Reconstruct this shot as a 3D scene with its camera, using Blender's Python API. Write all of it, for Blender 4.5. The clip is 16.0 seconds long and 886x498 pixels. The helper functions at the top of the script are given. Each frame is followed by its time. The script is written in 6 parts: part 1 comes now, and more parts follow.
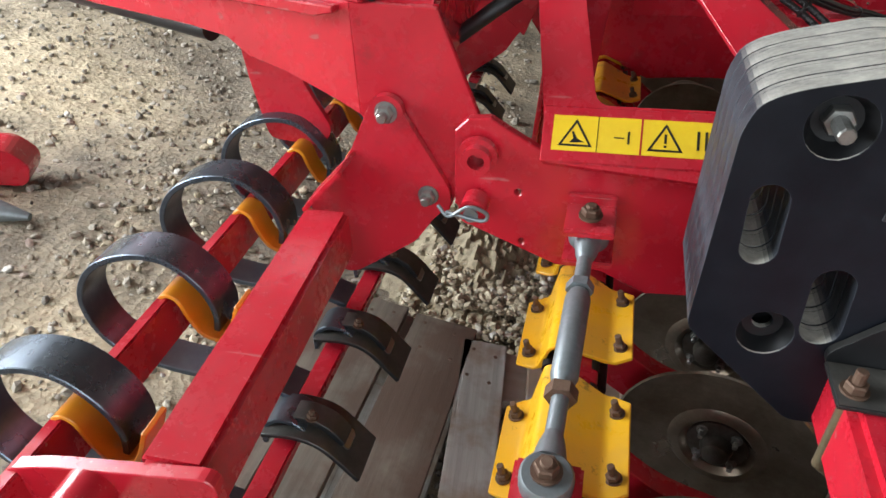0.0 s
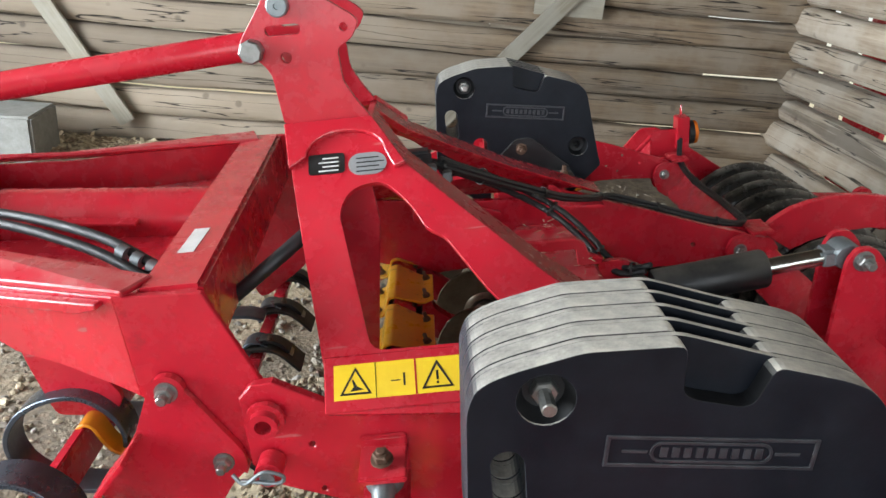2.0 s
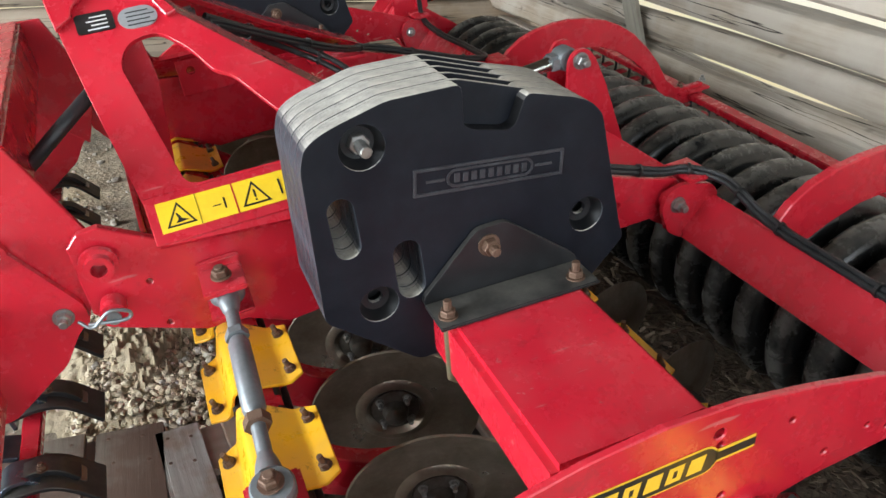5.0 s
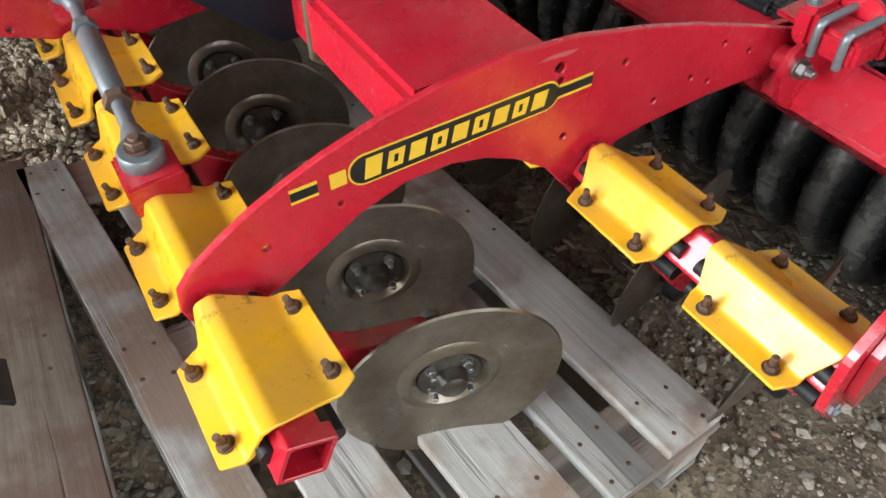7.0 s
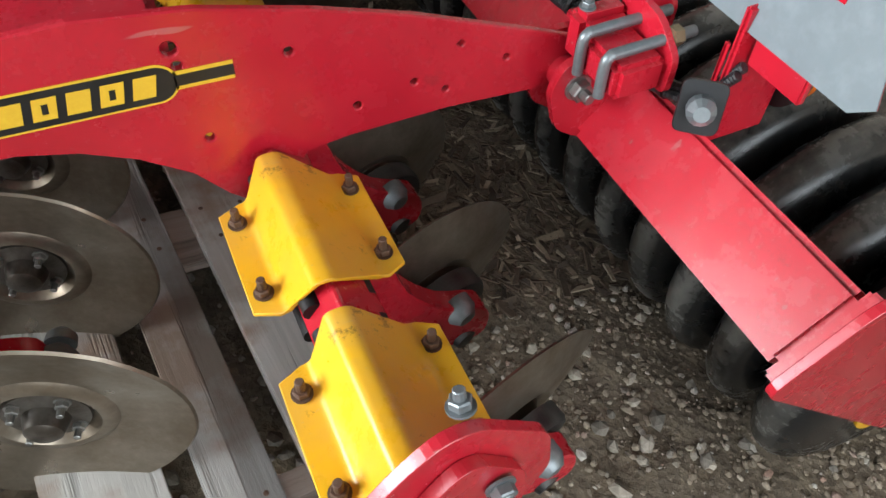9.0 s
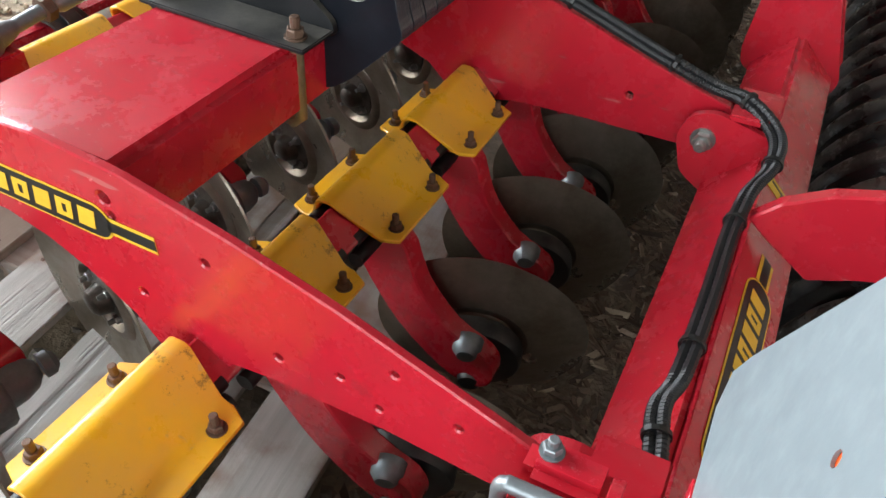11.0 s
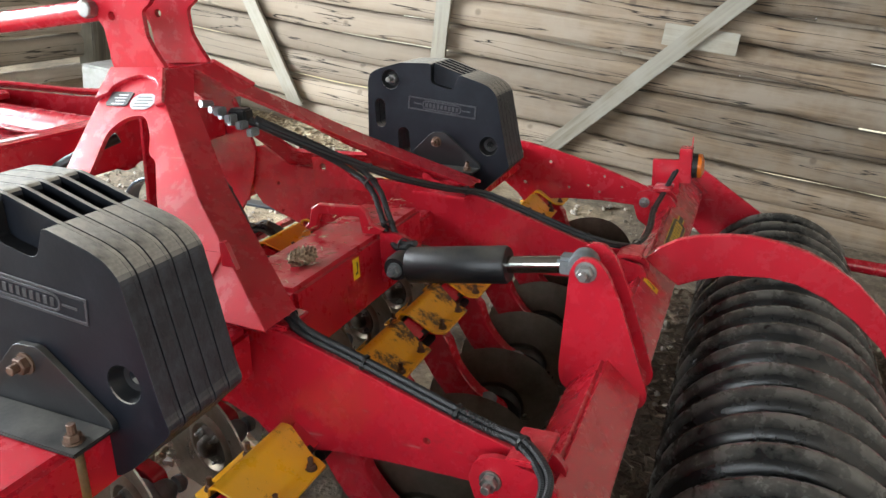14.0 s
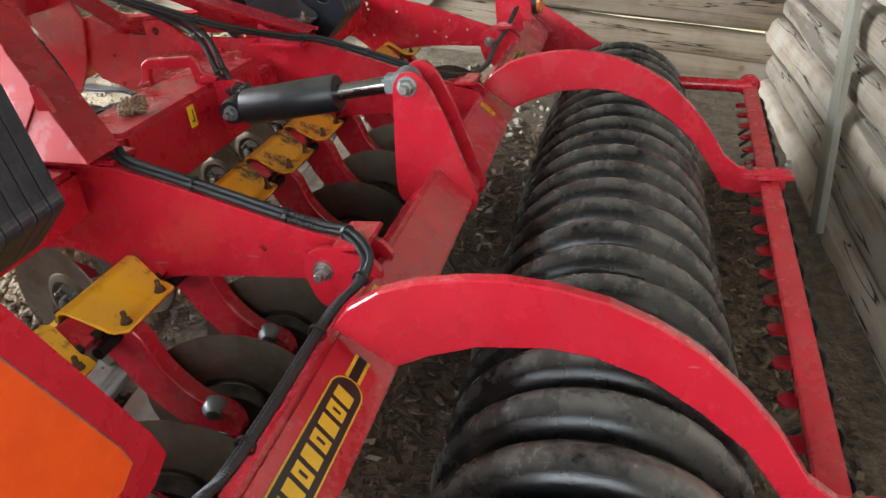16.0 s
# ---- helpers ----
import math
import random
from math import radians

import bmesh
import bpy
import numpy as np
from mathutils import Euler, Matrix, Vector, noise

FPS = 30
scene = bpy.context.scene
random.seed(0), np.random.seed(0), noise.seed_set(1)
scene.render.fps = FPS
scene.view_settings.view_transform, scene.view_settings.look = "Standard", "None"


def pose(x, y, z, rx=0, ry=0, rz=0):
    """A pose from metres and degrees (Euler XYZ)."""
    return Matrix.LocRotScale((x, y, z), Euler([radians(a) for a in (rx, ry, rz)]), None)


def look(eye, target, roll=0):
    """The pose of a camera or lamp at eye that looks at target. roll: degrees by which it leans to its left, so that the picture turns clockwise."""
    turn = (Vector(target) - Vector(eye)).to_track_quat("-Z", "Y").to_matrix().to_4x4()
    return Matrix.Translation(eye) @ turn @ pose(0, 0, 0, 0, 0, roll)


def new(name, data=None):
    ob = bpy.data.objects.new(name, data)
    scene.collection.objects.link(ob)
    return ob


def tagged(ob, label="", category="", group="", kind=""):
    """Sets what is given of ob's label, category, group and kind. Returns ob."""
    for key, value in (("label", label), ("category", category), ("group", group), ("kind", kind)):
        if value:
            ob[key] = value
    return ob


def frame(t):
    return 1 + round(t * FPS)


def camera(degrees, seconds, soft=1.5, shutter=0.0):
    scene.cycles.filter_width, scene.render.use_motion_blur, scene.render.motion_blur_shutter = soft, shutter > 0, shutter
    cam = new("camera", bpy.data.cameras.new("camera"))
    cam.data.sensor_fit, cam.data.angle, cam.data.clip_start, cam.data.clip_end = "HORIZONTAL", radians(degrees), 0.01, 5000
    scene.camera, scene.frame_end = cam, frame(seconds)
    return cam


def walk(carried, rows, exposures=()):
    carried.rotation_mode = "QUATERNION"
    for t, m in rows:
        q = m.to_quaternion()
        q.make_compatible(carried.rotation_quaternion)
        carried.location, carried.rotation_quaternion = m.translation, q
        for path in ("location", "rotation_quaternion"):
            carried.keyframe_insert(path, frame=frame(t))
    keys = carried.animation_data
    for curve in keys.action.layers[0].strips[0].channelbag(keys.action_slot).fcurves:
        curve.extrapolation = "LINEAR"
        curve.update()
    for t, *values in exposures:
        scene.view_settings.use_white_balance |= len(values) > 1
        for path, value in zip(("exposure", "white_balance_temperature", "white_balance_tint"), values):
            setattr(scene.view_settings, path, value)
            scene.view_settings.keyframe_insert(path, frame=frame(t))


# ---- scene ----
cam = camera(62.6, 16.0)
PATH = [
    (0, (-0.757, -0.226, 1.266), (-0.973, 1.371, 0.082), 9.4),
    (0.5, (-0.755, -0.202, 1.329), (-0.916, 1.484, 0.264), 8.1),
    (1, (-0.749, -0.198, 1.377), (-0.827, 1.557, 0.421), 7.3),
    (1.5, (-0.711, -0.185, 1.425), (-0.691, 1.619, 0.562), 6.5),
    (2, (-0.664, -0.183, 1.456), (-0.543, 1.65, 0.665), 5.4),
    (2.5, (-0.612, -0.202, 1.472), (-0.387, 1.64, 0.728), 4.2),
    (3, (-0.545, -0.237, 1.461), (-0.22, 1.594, 0.725), 3.1),
    (3.2, (-0.526, -0.247, 1.453), (-0.162, 1.573, 0.708), 2.7),
    (5.3, (-0.8, -0.458, 1.333), (-0.042, 1.079, 0.302), 3.9),
    (5.5, (-0.814, -0.487, 1.312), (-0.035, 1.009, 0.236), 4.4),
    (6, (-0.827, -0.537, 1.265), (-0.013, 0.868, 0.098), 5.4),
    (6.5, (-0.823, -0.572, 1.232), (0.021, 0.724, -0.036), 6.4),
    (7, (-0.807, -0.59, 1.203), (0.085, 0.593, -0.14), 7.8),
    (7.5, (-0.743, -0.609, 1.195), (0.212, 0.463, -0.197), 10.0),
    (8, (-0.647, -0.628, 1.192), (0.35, 0.382, -0.217), 11.9),
    (8.5, (-0.439, -0.629, 1.177), (0.551, 0.381, -0.237), 14.2),
    (8.7, (-0.36, -0.629, 1.172), (0.585, 0.415, -0.248), 14.7),
    (10.8, (0.325, -0.34, 1.265), (-0.031, 1.012, -0.166), 15.1),
    (11, (0.348, -0.302, 1.277), (-0.066, 1.059, -0.129), 14.7),
    (11.5, (0.458, -0.223, 1.313), (-0.075, 1.191, 0.003), 13.3),
    (12, (0.518, -0.192, 1.368), (-0.117, 1.271, 0.161), 11.9),
    (12.5, (0.518, -0.189, 1.415), (-0.188, 1.329, 0.321), 10.8),
    (13, (0.523, -0.199, 1.459), (-0.223, 1.385, 0.491), 9.6),
    (13.5, (0.547, -0.209, 1.496), (-0.176, 1.446, 0.635), 8.4),
    (14, (0.614, -0.196, 1.5), (-0.013, 1.532, 0.713), 7.5),
    (14.5, (0.701, -0.179, 1.501), (0.185, 1.598, 0.742), 6.8),
    (15, (0.764, -0.189, 1.48), (0.342, 1.606, 0.705), 6.1),
    (15.5, (0.804, -0.242, 1.458), (0.442, 1.527, 0.599), 5.3),
    (16, (0.841, -0.303, 1.397), (0.511, 1.389, 0.384), 4.3),
]
walk(cam, [(t, look(eye, target, roll)) for t, eye, target, roll in PATH], [(0, -0.45), (1.5, -0.36), (2.2, -0.2), (3, -0.15), (5.5, -0.06), (7.5, -0.36), (8.5, -0.36), (11, 0.2), (12, 0.7), (13, 0.62), (14, 0.3), (15, 0.38), (16, 0.5)])

# ---- world and light ----
world = bpy.data.worlds.new("sky")
scene.world = world
world.use_nodes = True
wn = world.node_tree
sky = wn.nodes.new("ShaderNodeTexSky")
sky.sky_type = "NISHITA"
sky.sun_disc = False
sky.sun_elevation = radians(42)
sky.sun_rotation = radians(25)
wn.nodes["Background"].inputs["Strength"].default_value = 0.022
wn.links.new(sky.outputs["Color"], wn.nodes["Background"].inputs["Color"])


def lamp_area(name, m, sx, sy, watts, color):
    data = bpy.data.lights.new(name, "AREA")
    data.shape, data.size, data.size_y, data.energy, data.color = "RECTANGLE", sx, sy, watts, color
    ob = new(name, data)
    ob.matrix_world = m
    return ob


# the sun stands behind the log walls and lights the yard outside
sun = bpy.data.lights.new("sun", "SUN")
sun.energy, sun.angle, sun.color = 5.0, radians(0.5), (1.0, 0.96, 0.9)
new("sun", sun).matrix_world = look((2.5, 5.4, 5.3), (0, 0, 0))

# daylight entering the open front and the open long side of the barn
lamp_area("door_daylight", look((-5.6, 0.6, 1.95), (0, 1.0, 0.9)), 4.2, 3.1, 1250, (0.87, 0.94, 1.0))
lamp_area("side_daylight", look((0.0, -3.9, 2.0), (0.1, 0.5, 0.6)), 5.6, 2.2, 290, (0.87, 0.945, 1.0))


# ---- materials ----
def material(name):
    m = bpy.data.materials.new(name)
    m.use_nodes = True
    return m, m.node_tree, m.node_tree.nodes["Principled BSDF"]


def noise_node(nt, scale, detail=4.0, rough=0.6, vec=None, kind="Object"):
    n = nt.nodes.new("ShaderNodeTexNoise")
    n.inputs["Scale"].default_value, n.inputs["Detail"].default_value, n.inputs["Roughness"].default_value = scale, detail, rough
    if vec is None:
        vec = nt.nodes.new("ShaderNodeTexCoord").outputs[kind]
    nt.links.new(vec, n.inputs["Vector"])
    return n


def ramp(nt, fac, stops):
    r = nt.nodes.new("ShaderNodeValToRGB")
    while len(r.color_ramp.elements) < len(stops):
        r.color_ramp.elements.new(0.5)
    for e, (p, c) in zip(r.color_ramp.elements, stops):
        e.position, e.color = p, (*c, 1) if len(c) == 3 else (c[0], c[0], c[0], 1)
    nt.links.new(fac, r.inputs["Fac"])
    return r


def mixed(nt, fac, a, b, mode="MIX"):
    m = nt.nodes.new("ShaderNodeMix")
    m.data_type, m.blend_type = "RGBA", mode
    for sock, val in ((m.inputs["Factor"], fac), (m.inputs["A"], a), (m.inputs["B"], b)):
        if isinstance(val, (int, float)):
            sock.default_value = val
        elif isinstance(val, tuple):
            sock.default_value = (*val, 1)
        else:
            nt.links.new(val, sock)
    return m.outputs["Result"]


def bumped(nt, bsdf, height, strength, distance):
    b = nt.nodes.new("ShaderNodeBump")
    b.inputs["Strength"].default_value, b.inputs["Distance"].default_value = strength, distance
    nt.links.new(height, b.inputs["Height"])
    nt.links.new(b.outputs["Normal"], bsdf.inputs["Normal"])


def up_mask(nt, lo, hi):
    """How much a surface faces upwards: where dust settles."""
    g = nt.nodes.new("ShaderNodeNewGeometry")
    s = nt.nodes.new("ShaderNodeSeparateXYZ")
    nt.links.new(g.outputs["Normal"], s.inputs["Vector"])
    r = nt.nodes.new("ShaderNodeMapRange")
    r.inputs["From Min"].default_value, r.inputs["From Max"].default_value = lo, hi
    nt.links.new(s.outputs["Z"], r.inputs["Value"])
    return r.outputs["Result"]


def times(nt, a, b):
    m = nt.nodes.new("ShaderNodeMath")
    m.operation = "MULTIPLY"
    for sock, val in ((m.inputs[0], a), (m.inputs[1], b)):
        if isinstance(val, (int, float)):
            sock.default_value = val
        else:
            nt.links.new(val, sock)
    return m.outputs["Value"]


def paint(name, base, dark, dust, dust_amount, rough, coat=0.25, grime=0.3, bare=0.6):
    """Enamel paint on steel: slight tone change, dust on what faces up, small chips."""
    m, nt, b = material(name)
    big, fine = noise_node(nt, 5, 5), noise_node(nt, 60, 6, 0.7)
    tone = mixed(nt, ramp(nt, big.outputs["Fac"], [(0.35, (0,)), (0.7, (1,))]).outputs["Color"], base, dark)
    patch = ramp(nt, noise_node(nt, 9, 8, 0.72).outputs["Fac"], [(0.42, (0,)), (0.75, (1,))]).outputs["Color"]
    specks = ramp(nt, noise_node(nt, 130, 3, 0.6).outputs["Fac"], [(0.66, (0,)), (0.72, (1,))]).outputs["Color"]
    film = times(nt, times(nt, up_mask(nt, 0.2, 0.95), dust_amount), patch)
    tone = mixed(nt, film, tone, dust)
    tone = mixed(nt, times(nt, times(nt, specks, up_mask(nt, -0.2, 0.9)), 0.35), tone, dust)
    dirt = ramp(nt, noise_node(nt, 11, 9, 0.78).outputs["Fac"], [(bare, (0,)), (bare + 0.06, (1,))]).outputs["Color"]
    tone = mixed(nt, times(nt, dirt, grime), tone, (0.035, 0.026, 0.02))
    scratch = nt.nodes.new("ShaderNodeMapping")
    scratch.inputs["Scale"].default_value = (6, 60, 45)
    scratch.inputs["Rotation"].default_value = (0.4, 0.3, 0.7)
    nt.links.new(nt.nodes.new("ShaderNodeTexCoord").outputs["Object"], scratch.inputs["Vector"])
    lines = ramp(nt, noise_node(nt, 1.2, 2, 0.5, scratch.outputs["Vector"]).outputs["Fac"], [(0.72, (0,)), (0.75, (0.35,))]).outputs["Color"]
    tone = mixed(nt, lines, tone, dust)
    nt.links.new(tone, b.inputs["Base Color"])
    rr = ramp(nt, noise_node(nt, 14, 6, 0.7).outputs["Fac"], [(0.3, (rough - 0.08,)), (0.7, (rough + 0.15,))])
    nt.links.new(rr.outputs["Color"], b.inputs["Roughness"])
    b.inputs["Coat Weight"].default_value, b.inputs["Coat Roughness"].default_value = coat, 0.25
    bumped(nt, b, fine.outputs["Fac"], 0.06, 0.002)
    return m


RED = paint("red enamel", (0.49, 0.012, 0.027), (0.40, 0.010, 0.022), (0.45, 0.25, 0.23), 0.10, 0.22, 0.35, 0.22)
YELLOW = paint("yellow enamel", (0.82, 0.45, 0.016), (0.76, 0.38, 0.011), (0.55, 0.4, 0.2), 0.3, 0.28, 0.1, 0.75)
# pale film on upward faces: dust, and bright sheen put into the colour
RED_DUST_SHEEN = paint("dusty red enamel", (0.49, 0.012, 0.027), (0.40, 0.010, 0.022), (0.52, 0.27, 0.25), 0.75, 0.27, 0.3, 0.22)
MUDDY = paint("mud-splashed yellow enamel", (0.82, 0.40, 0.014), (0.74, 0.33, 0.01), (0.5, 0.36, 0.2), 0.2, 0.3, 0.1, 0.95, 0.53)
ORANGE = paint("orange yellow enamel", (0.75, 0.27, 0.012), (0.68, 0.22, 0.01), (0.5, 0.36, 0.2), 0.25, 0.36)


def simple(name, base, dark, scale, rough, metal=0.0, bump=0.15, dust=None, dusty=0.0, stretch=None, spec=0.5, bare=0.35):
    m, nt, b = material(name)
    b.inputs["Specular IOR Level"].default_value = spec
    vec = None
    if stretch:
        mp = nt.nodes.new("ShaderNodeMapping")
        mp.inputs["Scale"].default_value = stretch
        nt.links.new(nt.nodes.new("ShaderNodeTexCoord").outputs["Object"], mp.inputs["Vector"])
        vec = mp.outputs["Vector"]
    n = noise_node(nt, scale, 8, 0.65, vec)
    n2 = noise_node(nt, scale * 7, 5, 0.65, vec)
    tone = mixed(nt, ramp(nt, n.outputs["Fac"], [(0.35, (0,)), (0.65, (1,))]).outputs["Color"], base, dark)
    tone = mixed(nt, 0.35, tone, mixed(nt, ramp(nt, n2.outputs["Fac"], [(0.3, (0.55,)), (0.7, (1.3,))]).outputs["Color"], tone, tone, "MULTIPLY"), "MIX")
    if dust:
        patch = ramp(nt, noise_node(nt, 7, 8, 0.7).outputs["Fac"], [(bare, (0,)), (bare + 0.3, (1,))]).outputs["Color"]
        tone = mixed(nt, times(nt, times(nt, up_mask(nt, 0.4, 0.85), dusty), patch), tone, dust)
    nt.links.new(tone, b.inputs["Base Color"])
    b.inputs["Metallic"].default_value = metal
    rr = ramp(nt, n.outputs["Fac"], [(0.3, (max(rough - 0.1, 0.05),)), (0.7, (min(rough + 0.12, 1),))])
    nt.links.new(rr.outputs["Color"], b.inputs["Roughness"])
    bumped(nt, b, n2.outputs["Fac"], bump, 0.003)
    return m


CAST = simple("black moulded weight", (0.006, 0.0078, 0.0125), (0.0135, 0.016, 0.0225), 5, 0.42, 0, 0.2, (0.55, 0.56, 0.54), 1.0, None, 0.18, 0.26)
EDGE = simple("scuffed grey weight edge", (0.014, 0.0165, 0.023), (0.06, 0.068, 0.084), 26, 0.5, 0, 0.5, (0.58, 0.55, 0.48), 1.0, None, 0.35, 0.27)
POCKET = simple("black moulded pocket", (0.009, 0.0095, 0.011), (0.014, 0.0145, 0.016), 9, 0.45, 0, 0.12, None, 0, None, 0.3)
BADGE = simple("worn raised lettering edge", (0.022, 0.024, 0.03), (0.05, 0.053, 0.06), 40, 0.4, 0, 0.2)
BLACKSTEEL = simple("black painted steel", (0.012, 0.0125, 0.014), (0.02, 0.021, 0.023), 12, 0.42, 0.2, 0.1, (0.3, 0.28, 0.24), 0.3)
SPRING = simple("blued spring steel", (0.13, 0.16, 0.20), (0.10, 0.12, 0.15), 10, 0.3, 0.75, 0.08, (0.3, 0.3, 0.3), 0.3)
RUBBER = simple("black rubber", (0.012, 0.012, 0.013), (0.022, 0.021, 0.02), 14, 0.55, 0, 0.1, None, 0, None, 0.3)
HOSE = simple("black hydraulic hose", (0.010, 0.011, 0.013), (0.018, 0.019, 0.021), 40, 0.45, 0, 0.3)
ZINC = simple("zinc plated steel", (0.42, 0.42, 0.40), (0.3, 0.3, 0.29), 25, 0.38, 0.9, 0.12)
GALV = simple("grey galvanised steel", (0.3, 0.33, 0.34), (0.22, 0.24, 0.25), 14, 0.45, 0.6, 0.15)
BRASSY = simple("yellow zinc plated steel", (0.40, 0.34, 0.22), (0.28, 0.22, 0.13), 25, 0.45, 0.8, 0.15)
RUST = simple("rusty bolt steel", (0.13, 0.07, 0.045), (0.2, 0.13, 0.09), 60, 0.6, 0.5, 0.3)
DISC = simple("worn disc steel", (0.37, 0.33, 0.275), (0.22, 0.175, 0.125), 8, 0.32, 0.8, 0.06)
HUB = simple("dark hub steel", (0.20, 0.185, 0.165), (0.09, 0.075, 0.06), 18, 0.36, 0.75, 0.2)
CHROME = simple("chromed rod", (0.6, 0.6, 0.58), (0.5, 0.5, 0.48), 20, 0.16, 1.0, 0.02)
def roller_material():
    """Black rings, the crest earthy and greyed for scuffs and a painted highlight."""
    m, nt, b = material("black roller ring")
    co = nt.nodes.new("ShaderNodeTexCoord").outputs["Object"]
    sep = nt.nodes.new("ShaderNodeSeparateXYZ")
    nt.links.new(co, sep.inputs["Vector"])
    cmb = nt.nodes.new("ShaderNodeCombineXYZ")
    nt.links.new(sep.outputs["X"], cmb.inputs["X"])
    nt.links.new(sep.outputs["Z"], cmb.inputs["Z"])
    ln = nt.nodes.new("ShaderNodeVectorMath")
    ln.operation = "LENGTH"
    nt.links.new(cmb.outputs["Vector"], ln.inputs[0])
    crest = nt.nodes.new("ShaderNodeMapRange")
    crest.inputs["From Min"].default_value, crest.inputs["From Max"].default_value = 0.284, 0.302
    nt.links.new(ln.outputs["Value"], crest.inputs["Value"])
    n, fine = noise_node(nt, 7, 8, 0.7), noise_node(nt, 55, 6, 0.7)
    patch = ramp(nt, n.outputs["Fac"], [(0.36, (0,)), (0.62, (1,))]).outputs["Color"]
    tone = mixed(nt, ramp(nt, fine.outputs["Fac"], [(0.35, (0,)), (0.7, (1,))]).outputs["Color"], (0.007, 0.008, 0.009), (0.015, 0.0155, 0.015))
    # the pale crest band puts the sky's highlight into the colour, over the scuffing
    tone = mixed(nt, times(nt, times(nt, crest.outputs["Result"], patch), 0.65), tone, (0.24, 0.23, 0.205))
    soil = ramp(nt, noise_node(nt, 16, 8, 0.75).outputs["Fac"], [(0.56, (0,)), (0.72, (0.22,))]).outputs["Color"]
    tone = mixed(nt, soil, tone, (0.08, 0.062, 0.042))
    nt.links.new(tone, b.inputs["Base Color"])
    nt.links.new(ramp(nt, n.outputs["Fac"], [(0.3, (0.17,)), (0.7, (0.36,))]).outputs["Color"], b.inputs["Roughness"])
    b.inputs["Specular IOR Level"].default_value = 0.5
    bumped(nt, b, fine.outputs["Fac"], 0.2, 0.003)
    return m


ROLLER = roller_material()
PALE = simple("pale plastic sheet", (0.25, 0.29, 0.305), (0.20, 0.235, 0.25), 5, 0.35, 0, 0.04)
FLUO = simple("orange reflective sheet", (0.85, 0.13, 0.015), (0.8, 0.11, 0.012), 8, 0.4, 0, 0.03)
AMBER = simple("amber lens", (0.7, 0.2, 0.02), (0.6, 0.15, 0.015), 20, 0.2, 0, 0.03)
STICKY = simple("yellow sticker", (0.85, 0.62, 0.03), (0.8, 0.57, 0.03), 12, 0.4, 0, 0.03)
STICKW = simple("white sticker", (0.72, 0.72, 0.7), (0.6, 0.6, 0.58), 20, 0.4, 0, 0.03)
INK = simple("black print", (0.012, 0.013, 0.012), (0.02, 0.02, 0.02), 30, 0.4, 0, 0.0)
GOLD = simple("golden print", (0.8, 0.55, 0.05), (0.75, 0.5, 0.04), 30, 0.4, 0, 0.0)
SILVER = simple("silver type plate", (0.5, 0.52, 0.53), (0.42, 0.44, 0.45), 30, 0.35, 0.5, 0.03)
ROOF = simple("dark roof boards", (0.11, 0.085, 0.06), (0.07, 0.055, 0.04), 6, 0.85, 0, 0.3)
CONCRETE = simple("concrete", (0.36, 0.36, 0.34), (0.28, 0.28, 0.26), 12, 0.9, 0, 0.5)


